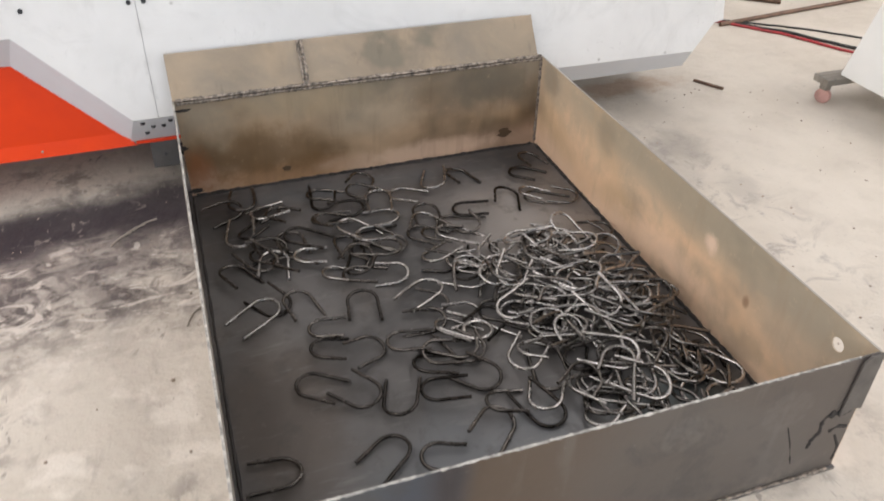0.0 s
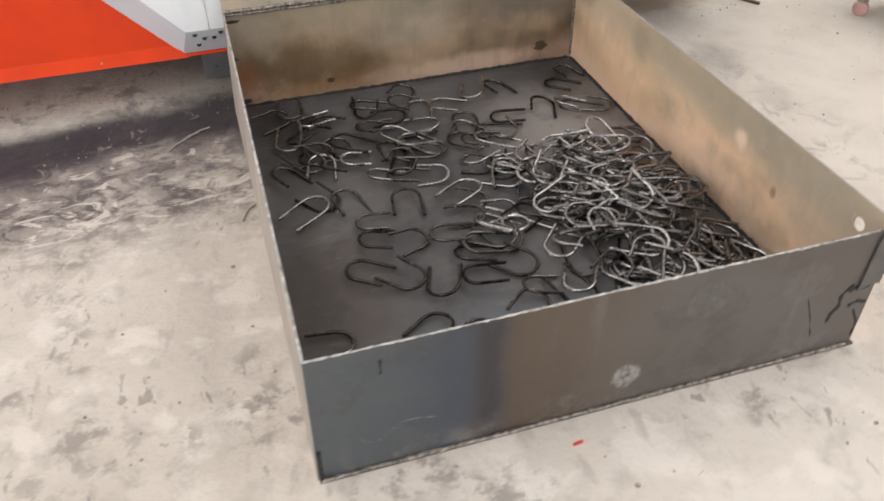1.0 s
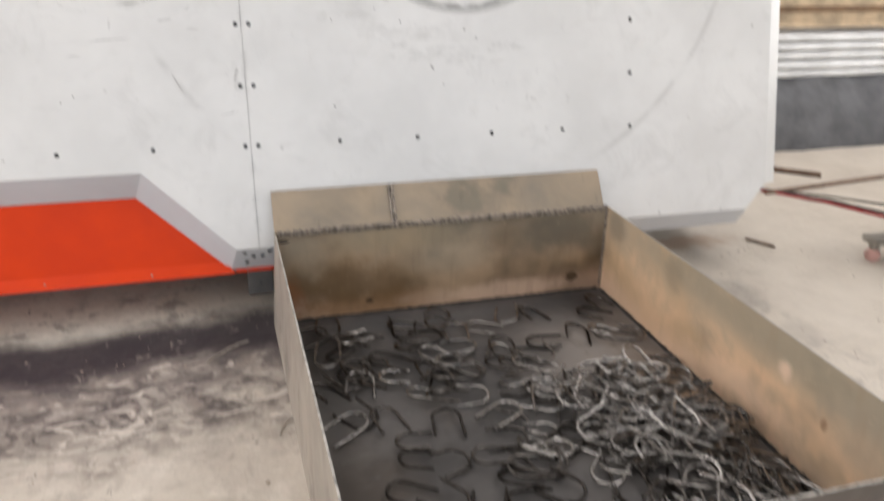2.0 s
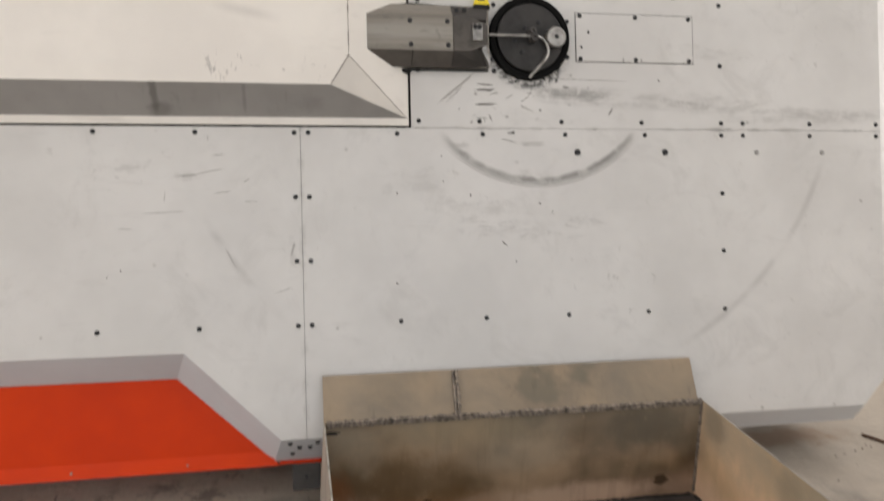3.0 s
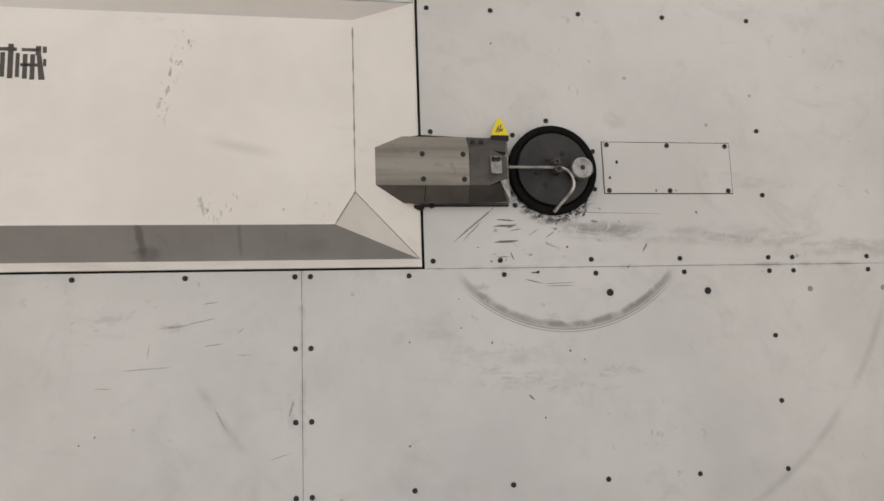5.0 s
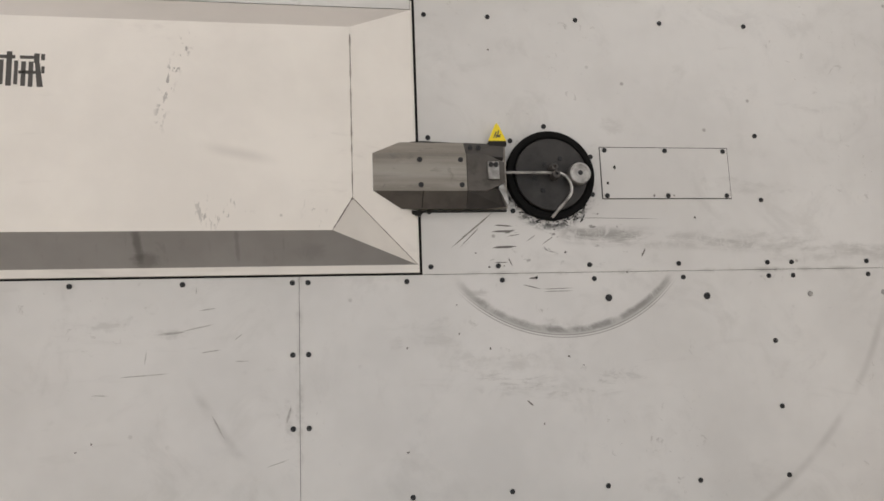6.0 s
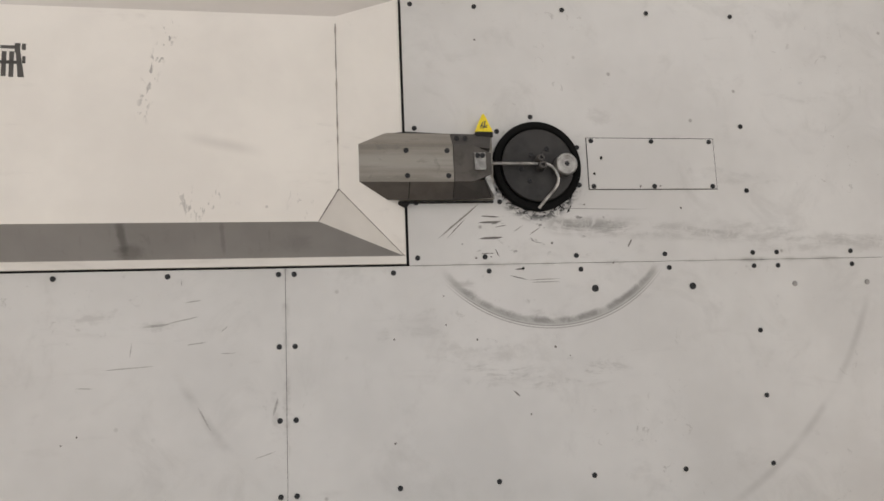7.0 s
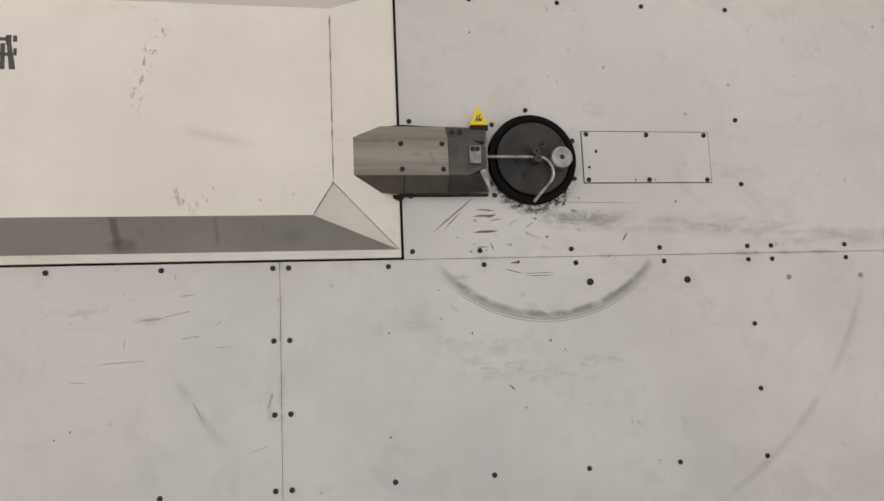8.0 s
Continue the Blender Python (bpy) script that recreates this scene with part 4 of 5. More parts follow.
# lettering on the hood: strokes of one sign, the rest lies outside the view
strokes = [(-0.860, -0.778, 1.896, 1.906), (-0.800, -0.786, 1.818, 1.916), (-0.819, -0.807, 1.822, 1.892), (-0.780, -0.770, 1.822, 1.890),
           (-0.766, -0.722, 1.896, 1.905), (-0.762, -0.750, 1.818, 1.888), (-0.743, -0.731, 1.816, 1.888), (-0.768, -0.722, 1.853, 1.862),
           (-0.730, -0.716, 1.885, 1.912), (-0.712, -0.702, 1.893, 1.911), (-0.834, -0.823, 1.822, 1.892), (-0.710, -0.702, 1.855, 1.875)]
for x0, x1, y0, y1 in strokes:
    part("stroke", box(x0, x1, y0, y1, H, H + 0.0008), M_INK, hood)
part("stroke", prism([(-0.727, 1.885), (-0.715, 1.885), (-0.704, 1.816), (-0.720, 1.816)], H, H + 0.0008), M_INK, hood)

# dark gaps at the nose; the lower strip also paints the shadow under it
for outline in ([(0.27, 1.695), (0.45, 1.695), (0.45, 1.699), (0.34, 1.704)], [(0.28, 1.489), (0.60, 1.489), (0.60, 1.4855), (0.345, 1.484), (0.334, 1.470)]):
    part("nose_gap_shade", prism(outline, 0.0002, 0.012), M_GAP, machine)

# nose that guides the bar out to the bending head
D = 0.07
nose = part("nose", prism([(0.19, 1.535), (0.470, 1.535), (0.470, 1.647), (0.19, 1.647)], 0.0, D, 0.0), M_ZINC, machine, "brushed grey steel guide nose with bolts")
part("nose_slope", slab((0.19, 1.647, D), (0.470, 1.647, D), (0.470, 1.694, 0.028), (0.19, 1.694, 0.028), (0, -0.01, -0.02)), M_ZINC, nose)
part("nose_slope", slab((0.19, 1.535, D), (0.470, 1.535, D), (0.470, 1.490, 0.028), (0.19, 1.490, 0.028), (0, 0.01, -0.02)), M_NOSE_LOW, nose, "brown-grey steel lower slope")
part("nose_joint", slab((0.337, 1.535, D + 0.0004), (0.3395, 1.535, D + 0.0004), (0.3395, 1.490, 0.0284), (0.337, 1.490, 0.0284), (0, 0.004, -0.004)), M_GAP, nose)
part("nose_body", box(0.24, 0.600, 1.492, 1.692, 0.0, 0.028, 0.001), M_ZINC, nose)
head = part("nose_block", prism([(0.4715, 1.535), (0.530, 1.535), (0.585, 1.560), (0.585, 1.622), (0.530, 1.647), (0.4715, 1.647)], 0.0, D + 0.002, 0.001), M_BLOCK, machine, "dark brown-grey steel guide block")
part("block_slope", slab((0.4715, 1.647, D), (0.585, 1.640, D - 0.01), (0.597, 1.692, 0.026), (0.4715, 1.694, 0.028), (0, -0.01, -0.02)), M_CAST, head)
part("block_slope", slab((0.4715, 1.535, D), (0.585, 1.545, D - 0.01), (0.597, 1.492, 0.026), (0.4715, 1.490, 0.028), (0, 0.01, -0.02)), M_CAST, head)
part("clamp", box(0.532, 0.566, 1.568, 1.622, D, D + 0.012, 0.002), M_STEEL, head, "bright clamp piece")
part("stop", prism([(0.568, 1.575), (0.580, 1.560), (0.596, 1.500), (0.590, 1.495), (0.566, 1.545)], 0.03, 0.062), M_STEEL, head, "bright wedge")
part("sticker_base", box(0.550, 0.604, 1.684, 1.7005, 0.002, 0.034, 0.002), M_GAP, head)
for u, v in ((0.330, 1.629), (0.452, 1.629), (0.332, 1.553), (0.454, 1.553)):
    again(first_bolt, pose(u, v, D), nose)
for u, v in ((0.486, 1.672), (0.512, 1.672)):
    again(first_bolt, pose(u, v, 0.052), head)
for u in (0.541, 0.556):
    again(first_bolt, pose(u, 1.612, D + 0.012), head)

sign = part("warning_sticker", prism([(0.549, 1.701), (0.605, 1.701), (0.582, 1.753), (0.577, 1.758), (0.572, 1.753)], 0.022, 0.030), M_YELLOW, machine, "yellow triangular warning sticker")
for a, b in (((0.566, 1.711), (0.575, 1.731)), ((0.572, 1.711), (0.588, 1.721)), ((0.578, 1.715), (0.582, 1.735)), ((0.568, 1.721), (0.586, 1.714))):
    part("mark", tube([(*a, 0.0295), (*b, 0.0295)], 0.0020, 5), M_INK, sign)

# bending disc with its centre pins and roller
CU, CV = 0.742, 1.597
disc = part("bending_disc", turned([(0.110, 0.0), (0.114, 0.02), (0.114, 0.028), (0.111, 0.031), (0.02, 0.031)], 64), M_DISC, machine, "black steel bending disc")
disc.matrix_basis = pose(CU, CV, 0)
smooth(disc)
rim = turned([(0.138, 0.0), (0.140, 0.004), (0.140, 0.022), (0.137, 0.026), (0.124, 0.027), (0.119, 0.024), (0.1145, 0.015)], 64)
smooth(part("rim", rim, M_RIM, disc, "worn black rim"))
for dx, dy, r in ((0.0, 0.015, 0.012), (0.005, -0.008, 0.013)):
    pin = part("pin", turned([(r, 0.03), (r, 0.062), (r * 0.8, 0.066), (r * 0.4, 0.066), (r * 0.35, 0.058)], 20), M_CAST, disc, "worn steel centre pin")
    pin.matrix_basis = pose(dx, dy, 0)
for dx, dy in ((-0.02, 0.032), (0.012, 0.03), (-0.055, -0.012), (0.03, 0.05), (-0.03, -0.05), (0.055, -0.03)):
    again(first_bolt, pose(dx, dy, 0.031), disc)
roller = part("roller", turned([(0.033, 0.03), (0.034, 0.033), (0.034, 0.062), (0.031, 0.066), (0.026, 0.066), (0.024, 0.064), (0.013, 0.064), (0.012, 0.066), (0.006, 0.066), (0.005, 0.058)], 32), M_STEEL, disc, "bright machined bending roller")
roller.matrix_basis = pose(0.080, -0.004, 0)
again(first_bolt, pose(0, 0, 0.064), roller)
smooth(roller)

# the bar being bent, held between the pins
def bent_bar():
    run = [(0.50, 1.596), (0.60, 1.596), (0.70, 1.596)]
    arc = [(0.750 + 0.046 * math.sin(a), 1.550 + 0.046 * math.cos(a)) for a in [radians(k) for k in range(0, 137, 12)]]
    tail = [(arc[-1][0] - 0.67 * k, arc[-1][1] - 0.74 * k) for k in (0.02, 0.05, 0.082)]
    bar = part("steel_bar", tube([(u, v, 0.052) for u, v in run + arc + tail], 0.0048, 8), M_STEEL)
    bar.matrix_basis = pose(0, 0, 0, 90 - LEAN, 0, 0)
    smooth(bar)
    tagged(bar, "grey steel bar half bent round the pins of the disc", "steel bar")


bent_bar()

# ---- the collecting box ----
BX, BY = 0.6775, -0.795
crate = thing("collecting_box", "open welded sheet steel collecting box, rusty and stained", "box", m=pose(BX, BY, 0))
X0, X1, Y0, Y1, BH, S = 0.030 - BX, 1.325 - BX, -1.617 - BY, 0.027 - BY, 0.358, 0.004
part("floor_plate", box(X0 - 0.006, X1 + 0.004, Y0 - 0.006, Y1 + 0.004, 0.0, 0.007), M_BASE, crate, "dark grey floor sheet")
part("front_plate", slab((X0, Y0, BH), (X1 - 0.004, Y0, BH), (X1 - 0.004, Y0, 0.0075), (X0 - 0.008, Y0, 0.0075), (0, S, 0)), M_FRONT, crate, "blue-grey sheet with a heat-tinted band")
part("left_plate", slab((X0, Y0 + S + 0.001, BH), (X0, Y1, BH), (X0 - 0.022, Y1, 0.001), (X0 - 0.010, Y0 + S + 0.001, 0.001), (S, 0, 0)), M_PALE, crate, "dusty pale side sheet leaning inwards")


def holed_plate():
    """The side sheet with a round hole near its front corner."""
    bm = bmesh.new()
    hy, hz, r, n = -1.519 - BY, 0.294, 0.017, 20
    y0, y1, z0, z1 = Y0 - 0.004, hy + 0.06, 0.24, BH
    rings = []
    for x in (X1 - S, X1):
        ring = [bm.verts.new((x, hy + r * math.cos(math.tau * i / n), hz + r * math.sin(math.tau * i / n))) for i in range(n)]
        rings.append(ring)
        rim_pts = []
        for i in range(n):
            c, s = math.cos(math.tau * i / n), math.sin(math.tau * i / n)
            k = min((y1 - hy) / c if c > 1e-6 else 9, (y0 - hy) / c if c < -1e-6 else 9, (z1 - hz) / s if s > 1e-6 else 9, (z0 - hz) / s if s < -1e-6 else 9)
            rim_pts.append(bm.verts.new((x, hy + k * c, hz + k * s)))
        for i in range(n):
            j = (i + 1) % n
            bm.faces.new((ring[i], ring[j], rim_pts[j], rim_pts[i]))
            p, q = rim_pts[i].co, rim_pts[j].co
            if abs(p.y - q.y) > 1e-5 and abs(p.z - q.z) > 1e-5:
                cy = y0 if min(p.y, q.y) < y0 + 1e-5 else y1
                cz = z0 if min(p.z, q.z) < z0 + 1e-5 else z1
                bm.faces.new((rim_pts[i], rim_pts[j], bm.verts.new((x, cy, cz))))
    for i in range(n):
        j = (i + 1) % n
        bm.faces.new((rings[0][i], rings[0][j], rings[1][j], rings[1][i]))
    box(X1 - S, X1, y1, Y1, 0.0075, BH, bm=bm)
    box(X1 - S, X1, Y0 + 0.002, y1, 0.0075, z0, bm=bm)
    return bm


part("right_plate", holed_plate(), M_SIDE, crate, "tan rusty side sheet with a round hole")
part("back_plate", box(X0 + S, X1 - S, Y1 - S, Y1, 0.0075, BH), M_TAN, crate, "tan rusty back sheet")
seam_x = 0.462 - BX
tilt = Vector((0, 0.063, 0.136))
for a, b in ((X0, seam_x - 0.002), (seam_x + 0.002, X1 - 0.02)):
    e = 0.012 if b > 0.5 else 0.0
    part("chute_flange", slab((a, Y1 - S, BH), (b, Y1 - S, BH), (b - e, Y1 - S + tilt.y, BH + tilt.z), (a, Y1 - S + tilt.y, BH + tilt.z), (0, 0.0036, -0.0017)), M_OLIVE, crate, "olive stained flange leaning to the machine")
# bright cut edges along the rims

part("rim_edge", box(X0 - 0.0006, X0 + S + 0.0006, Y0 + S, Y1, BH, BH + 0.0016), M_CUT, crate)
part("rim_edge", box(X1 - S - 0.0006, X1 + 0.0006, Y0, Y1, BH, BH + 0.0014), M_PALE, crate)
# folded tab at the torn front corner, with scorched torch cuts below it
part("corner_tab", prism([(-0.052, 0.19), (-0.045, 0.345), (-0.03, 0.358), (0.002, 0.358), (0.002, 0.20), (-0.02, 0.205)], 0, 0.004), M_NOSE_LOW, crate, "stained folded corner tab").matrix_basis = pose(X1, Y0 - 0.002, 0, 90, 0, 0)


def bead(a, b, r, steps, seed, name="weld_bead", material=None):
    rng = random.Random(seed)
    pts = []
    for i in range(steps + 1):
        p = Vector(a).lerp(Vector(b), i / steps)
        pts.append(p + Vector([rng.uniform(-0.25, 0.25) * r for _ in range(3)]))
    return part(name, tube(pts, r, 6, wobble=0.35, rng=rng), material or M_WELD, crate)


bead((X0, Y0 + S / 2, BH), (X1 - 0.055, Y0 + S / 2, BH), 0.0024, 190, 20, "rim_edge", M_CUT)
bead((X0 + 0.01, Y1 - S - 0.003, BH + 0.004), (X1 - 0.01, Y1 - S - 0.003, BH + 0.004), 0.006, 110, 1)
bead((X0 + 0.01, Y1 - S - 0.003, BH - 0.008), (X1 - 0.01, Y1 - S - 0.003, BH - 0.008), 0.0042, 110, 12)
bead((seam_x - 0.006, Y1 - S - 0.003, BH), (seam_x - 0.010, Y1 - S + tilt.y - 0.004, BH + tilt.z), 0.005, 20, 2)
bead((seam_x + 0.006, Y1 - S - 0.003, BH), (seam_x + 0.002, Y1 - S + tilt.y - 0.004, BH + tilt.z), 0.006, 20, 13)
bead((X1 - S - 0.002, Y1 - S - 0.002, 0.02), (X1 - S - 0.002, Y1 - S - 0.002, BH), 0.006, 40, 3)
bead((X0 + 0.02, Y1 - S - 0.003, 0.009), (X1 - 0.02, Y1 - S - 0.003, 0.009), 0.0055, 110, 4, material=M_BURN)
bead((X1 - S - 0.003, Y0 + 0.02, 0.009), (X1 - S - 0.003, Y1 - 0.02, 0.009), 0.007, 120, 5, material=M_BURN)
bead((X0 + S + 0.002, Y0 + 0.02, 0.009), (X0 + S + 0.002, Y1 - 0.02, 0.009), 0.004, 60, 6, material=M_BURN)
bead((X0 - 0.001, Y0 - 0.001, 0.01), (X0 - 0.001, Y0 - 0.001, 0.10), 0.005, 14, 7, material=M_BURN)
bead((X0, Y0 - 0.004, 0.008), (X1 - 0.02, Y0 - 0.004, 0.008), 0.0045, 90, 8)
for k, (x, z, w, h) in enumerate(((0.03, 0.325, 0.05, 0.012), (0.02, 0.19, 0.03, 0.018), (0.025, 0.025, 0.05, 0.02), (0.35, 0.06, 0.03, 0.02), (1.165, 0.072, 0.05, 0.04))):
    blot = turned([(1, 0), (0.9, 0.02), (0.4, 0.03)], 14)
    for v in blot.verts:
        v.co.x *= 1 + 0.35 * math.sin(k * 2.1 + 5 * math.atan2(v.co.y, v.co.x))
    part("scorch_mark", blot, M_BURN if k < 3 else M_SCORCH, crate).matrix_basis = pose(x - BX + w / 2, Y1 - S - 0.0002, z, 90, 0, 0) @ Matrix.Diagonal((w / 2, h / 2, 0.02, 1))
# marks on the front: torch cuts at the corner, a chalky spot, a short weld line
for pts, r, m in (([(1.144, 0.197), (1.17, 0.132), (1.192, 0.063)], 0.0022, M_BURN), ([(1.307, 0.2), (1.286, 0.196), (1.25, 0.199), (1.237, 0.182), (1.241, 0.148), (1.226, 0.127), (1.223, 0.102)], 0.006, M_BURN),
                  ([(1.307, 0.2), (1.286, 0.196), (1.25, 0.199)], 0.011, M_BURN), ([(1.316, 0.142), (1.29, 0.151), (1.267, 0.14)], 0.006, M_BURN), ([(1.29, 0.123), (1.315, 0.077), (1.315, 0.031)], 0.004, M_BURN),
                  ([(0.172, 0.322), (0.171, 0.284)], 0.003, M_BURN), ([(0.116, 0.108), (0.13, 0.09), (0.165, 0.088), (0.18, 0.11), (0.205, 0.128), (0.24, 0.128), (0.283, 0.115)], 0.0016, M_CHALK)):
    line = [Vector((x - BX, Y0 + 0.001, z)) for x, z in pts]
    steps = [a.lerp(b, k / 4) for a, b in zip(line, line[1:]) for k in range(4)] + [line[-1]]
    mark = tube(steps, r, 6, wobble=0.4, rng=random.Random(len(pts)))
    for v in mark.verts:
        v.co.y = Y0 + (v.co.y - Y0) * 0.35
    part("front_mark", mark, m, crate)


# ---- the bent pieces in the box ----
LENGTHS = (0.100, 0.125, 0.150)


def hook_path(length, r, splay, short):
    """Centre line of a U-bent piece round its middle: the bend at -x, the legs open to +x."""
    a = length / 2 - r
    bend = [(-a - r * math.sin(k), r * math.cos(k)) for k in [radians(d) for d in range(0, 181, 15)]]
    end = length / 2
    upper = [(-a + (end + a) * k, r + splay * k * k) for k in (1.0, 0.66, 0.33)]
    lower = [(-a + (end + a) * short * k, -r - splay * k * k) for k in (0.33, 0.66, 1.0)]
    return upper + bend + lower


def hook(length, r, splay, short, lift, label, metal):
    pts = hook_path(length, r, splay, short)
    n = len(pts)
    line = [(x, y, lift * (i / (n - 1) - 0.5)) for i, (x, y) in enumerate(pts)]
    ob = part("wire_hook", tube(line, 0.0050, 8), metal)
    smooth(ob, 60)
    return tagged(ob, label, "wire hook", "bent pieces in the collecting box")


KINDS = []
for metal, look_of in ((M_HOOK, "dull dark"), (M_HOOK_BRIGHT, "shiny grey")):
    KINDS += [hook(LENGTHS[0], 0.040, 0.004, 0.95, 0.010, "short U-shaped " + look_of + " steel wire hook in the box", metal),
              hook(LENGTHS[1], 0.042, 0.002, 0.90, 0.014, "U-shaped " + look_of + " steel wire hook lying in the box", metal),
              hook(LENGTHS[2], 0.042, -0.006, 1.0, 0.012, "long U-shaped " + look_of + " steel wire hook in the box", metal),
              hook(LENGTHS[2], 0.040, 0.006, 0.35, 0.020, "J-shaped " + look_of + " steel wire hook lying in the box", metal)]
placed = []


def lay(kind, x, y, turn, z=0.012, tip=0.0, roll=0.0):
    along, across = (0.056, 0.068, 0.081, 0.081)[kind % 4], 0.050
    ex = along * abs(math.cos(radians(turn))) + across * abs(math.sin(radians(turn)))
    ey = along * abs(math.sin(radians(turn))) + across * abs(math.cos(radians(turn)))
    x, y = min(max(x, 0.040 + ex), 1.316 - ex), min(max(y, -1.608 + ey), 0.014 - ey)
    m = pose(x, y, z, tip, roll, turn)
    if kind in placed:
        copy_thing(KINDS[kind], m)
    else:
        KINDS[kind].matrix_basis = m
        placed.append(kind)


# single pieces that lie apart: kind, x, y, turn
NEAR_PIECES = [(0, 0.484, -1.33, -25), (0, 1.204, -1.311, -112), (0, 0.916, -1.295, -4), (0, 1.004, -1.292, -116), (1, 0.363, -1.282, -144), (1, 0.628, -1.282, -135), (1, 0.092, -1.255, 177), (0, 1.005, -1.249, -139), (2, 0.76, -1.246, 110), (0, 0.786, -1.229, 61), (0, 0.94, -1.226, -18), (0, 1.248, -1.219, -112), (0, 0.686, -1.217, -12), (0, 0.977, -1.162, 55), (2, 0.837, -1.135, 83), (1, 0.56, -1.132, -9), (1, 0.446, -1.12, 69), (1, 0.654, -1.102, 135), (1, 0.349, -1.07, 127)]
MIDDLE_PIECES = [(1, 0.569, -1.035, -18), (1, 0.265, -1.025, -33), (2, 0.617, -1.004, -9), (1, 0.527, -0.934, -13), (0, 0.406, -0.932, -162), (0, 0.316, -0.898, -15), (0, 0.699, -0.868, -180), (1, 0.585, -0.862, 170), (0, 0.327, -0.814, -14), (0, 0.631, -0.789, 160), (1, 0.443, -0.754, -97), (2, 0.614, -0.747, -147), (2, 0.768, -0.721, -109), (2, 0.149, -0.705, -147), (1, 0.279, -0.693, -75), (1, 0.199, -0.647, 125), (0, 0.56, -0.63, 166), (1, 0.854, -0.629, 73), (0, 0.715, -0.615, 157)]
INNER_PIECES = [(0, 0.933, -0.613, -37), (1, 1.261, -0.613, 165), (1, 0.424, -0.589, -25), (0, 0.487, -0.509, -126), (2, 0.823, -0.499, -35), (1, 0.235, -0.483, -101), (0, 0.35, -0.469, -9), (1, 0.724, -0.467, -39), (2, 0.588, -0.459, 125), (2, 0.473, -0.457, -90), (1, 0.232, -0.439, -31), (2, 0.858, -0.433, -22), (1, 0.736, -0.404, -114), (2, 1.177, -0.39, -36), (0, 1.257, -0.385, 148), (2, 0.522, -0.375, -53), (2, 0.357, -0.37, -36), (1, 0.912, -0.37, -15), (1, 0.759, -0.359, -95)]
FAR_PIECES = [(1, 1.051, -0.343, -110), (0, 1.155, -0.334, -44), (1, 0.608, -0.325, 177), (2, 0.161, -0.282, 80), (1, 0.733, -0.222, -34), (2, 0.631, -0.221, -99), (1, 1.184, -0.203, -46), (1, 0.268, -0.187, 13), (1, 0.951, -0.151, -74), (2, 0.851, -0.147, 70), (1, 0.095, -0.144, -156), (2, 0.456, -0.138, 81), (1, 0.465, -0.128, -27), (0, 1.243, -0.113, -72), (0, 0.607, -0.077, -120), (2, 0.19, -0.075, 84)]
shake = random.Random(21)
for rows in (NEAR_PIECES, MIDDLE_PIECES, INNER_PIECES, FAR_PIECES):
    for kind, x, y, turn in rows:
        kind = 3 if kind == 2 and shake.random() < 0.25 else kind
        bright = shake.random() < (0.45 if y > -0.5 or x > 0.6 else 0.12)
        lay(kind + (4 if bright else 0), x, y, turn, 0.0185 + shake.random() * 0.010, shake.uniform(-9, 9), shake.uniform(-6, 6))


# more of them strewn between, thicker towards the heap
for k in range(33):
    x = shake.uniform(0.56, 0.90) if k % 2 else shake.uniform(0.12, 0.62)
    y = shake.uniform(-1.02, -0.36) if k % 2 else shake.uniform(-0.66, -0.10)
    bright = 4 if k % 2 and shake.random() < 0.5 else 0
    lay(shake.choice((0, 1, 1, 2, 3)) + bright, x, y, shake.gauss(-30, 40) + shake.choice((0, 0, 180)), 0.022 + shake.random() * 0.014, shake.uniform(-10, 10), shake.uniform(-7, 7))
for k in range(16):
    lay(shake.choice((4, 5, 5, 6, 7, 1)), shake.uniform(0.90, 1.25), shake.uniform(-1.50, -1.18), shake.uniform(0, 360), 0.020 + shake.random() * 0.016, shake.uniform(-12, 12), shake.uniform(-8, 8))


# the thick tangle towards the side of the box
def tangle_height(x, y):
    d = math.hypot((x - 1.05) / 0.36, (y + 0.98) / 0.50)
    return max(0.0, 1.0 - d)


count = 0
while count < 135:
    x, y = shake.uniform(0.70, 1.25), shake.uniform(-1.42, -0.60)
    h = tangle_height(x, y)
    if shake.random() > 0.10 + 1.3 * h or (y < -1.12 and x < 0.86):
        continue
    lift = h * 0.085 * shake.random()
    tip, roll = shake.uniform(-24, 24) * min(1, 0.3 + lift * 20), shake.uniform(-18, 18) * min(1, 0.3 + lift * 20)
    z = 0.0165 + lift + 0.07 * abs(math.sin(radians(roll))) + 0.045 * abs(math.sin(radians(tip)))
    lay((4 if shake.random() < 0.88 else 0) + shake.choice((0, 1, 1, 1, 2, 2, 3)), x, y, shake.gauss(-35, 25) + shake.choice((0, 0, 180, 90, 270, 200)), z, tip, roll)
    count += 1
# a few that stand steeply out of the heap against the side
for x, y, turn, roll in ((1.00, -0.62, -40, -22), (1.14, -0.64, -65, 26), (1.22, -0.90, 20, -20), (0.93, -1.10, -75, 24), (1.08, -1.20, -50, 22)):
    lay(7, x, y, turn, 0.06, 6, roll)


# ---- beyond the machine ----
def line_thing(name, points, r, material, label, category, sides=8):
    ob = smooth(part(name, tube(points, r, sides), material))
    return tagged(ob, label, category)


def sagging(points, r, seed):
    rng = random.Random(seed)
    out = []
    for (a, b) in zip(points, points[1:]):
        for k in range(6):
            p = Vector((*a, r)).lerp(Vector((*b, r)), k / 6)
            out.append((p.x + rng.uniform(-0.006, 0.006), p.y + rng.uniform(-0.006, 0.006), r))
    return out + [(*points[-1], r)]


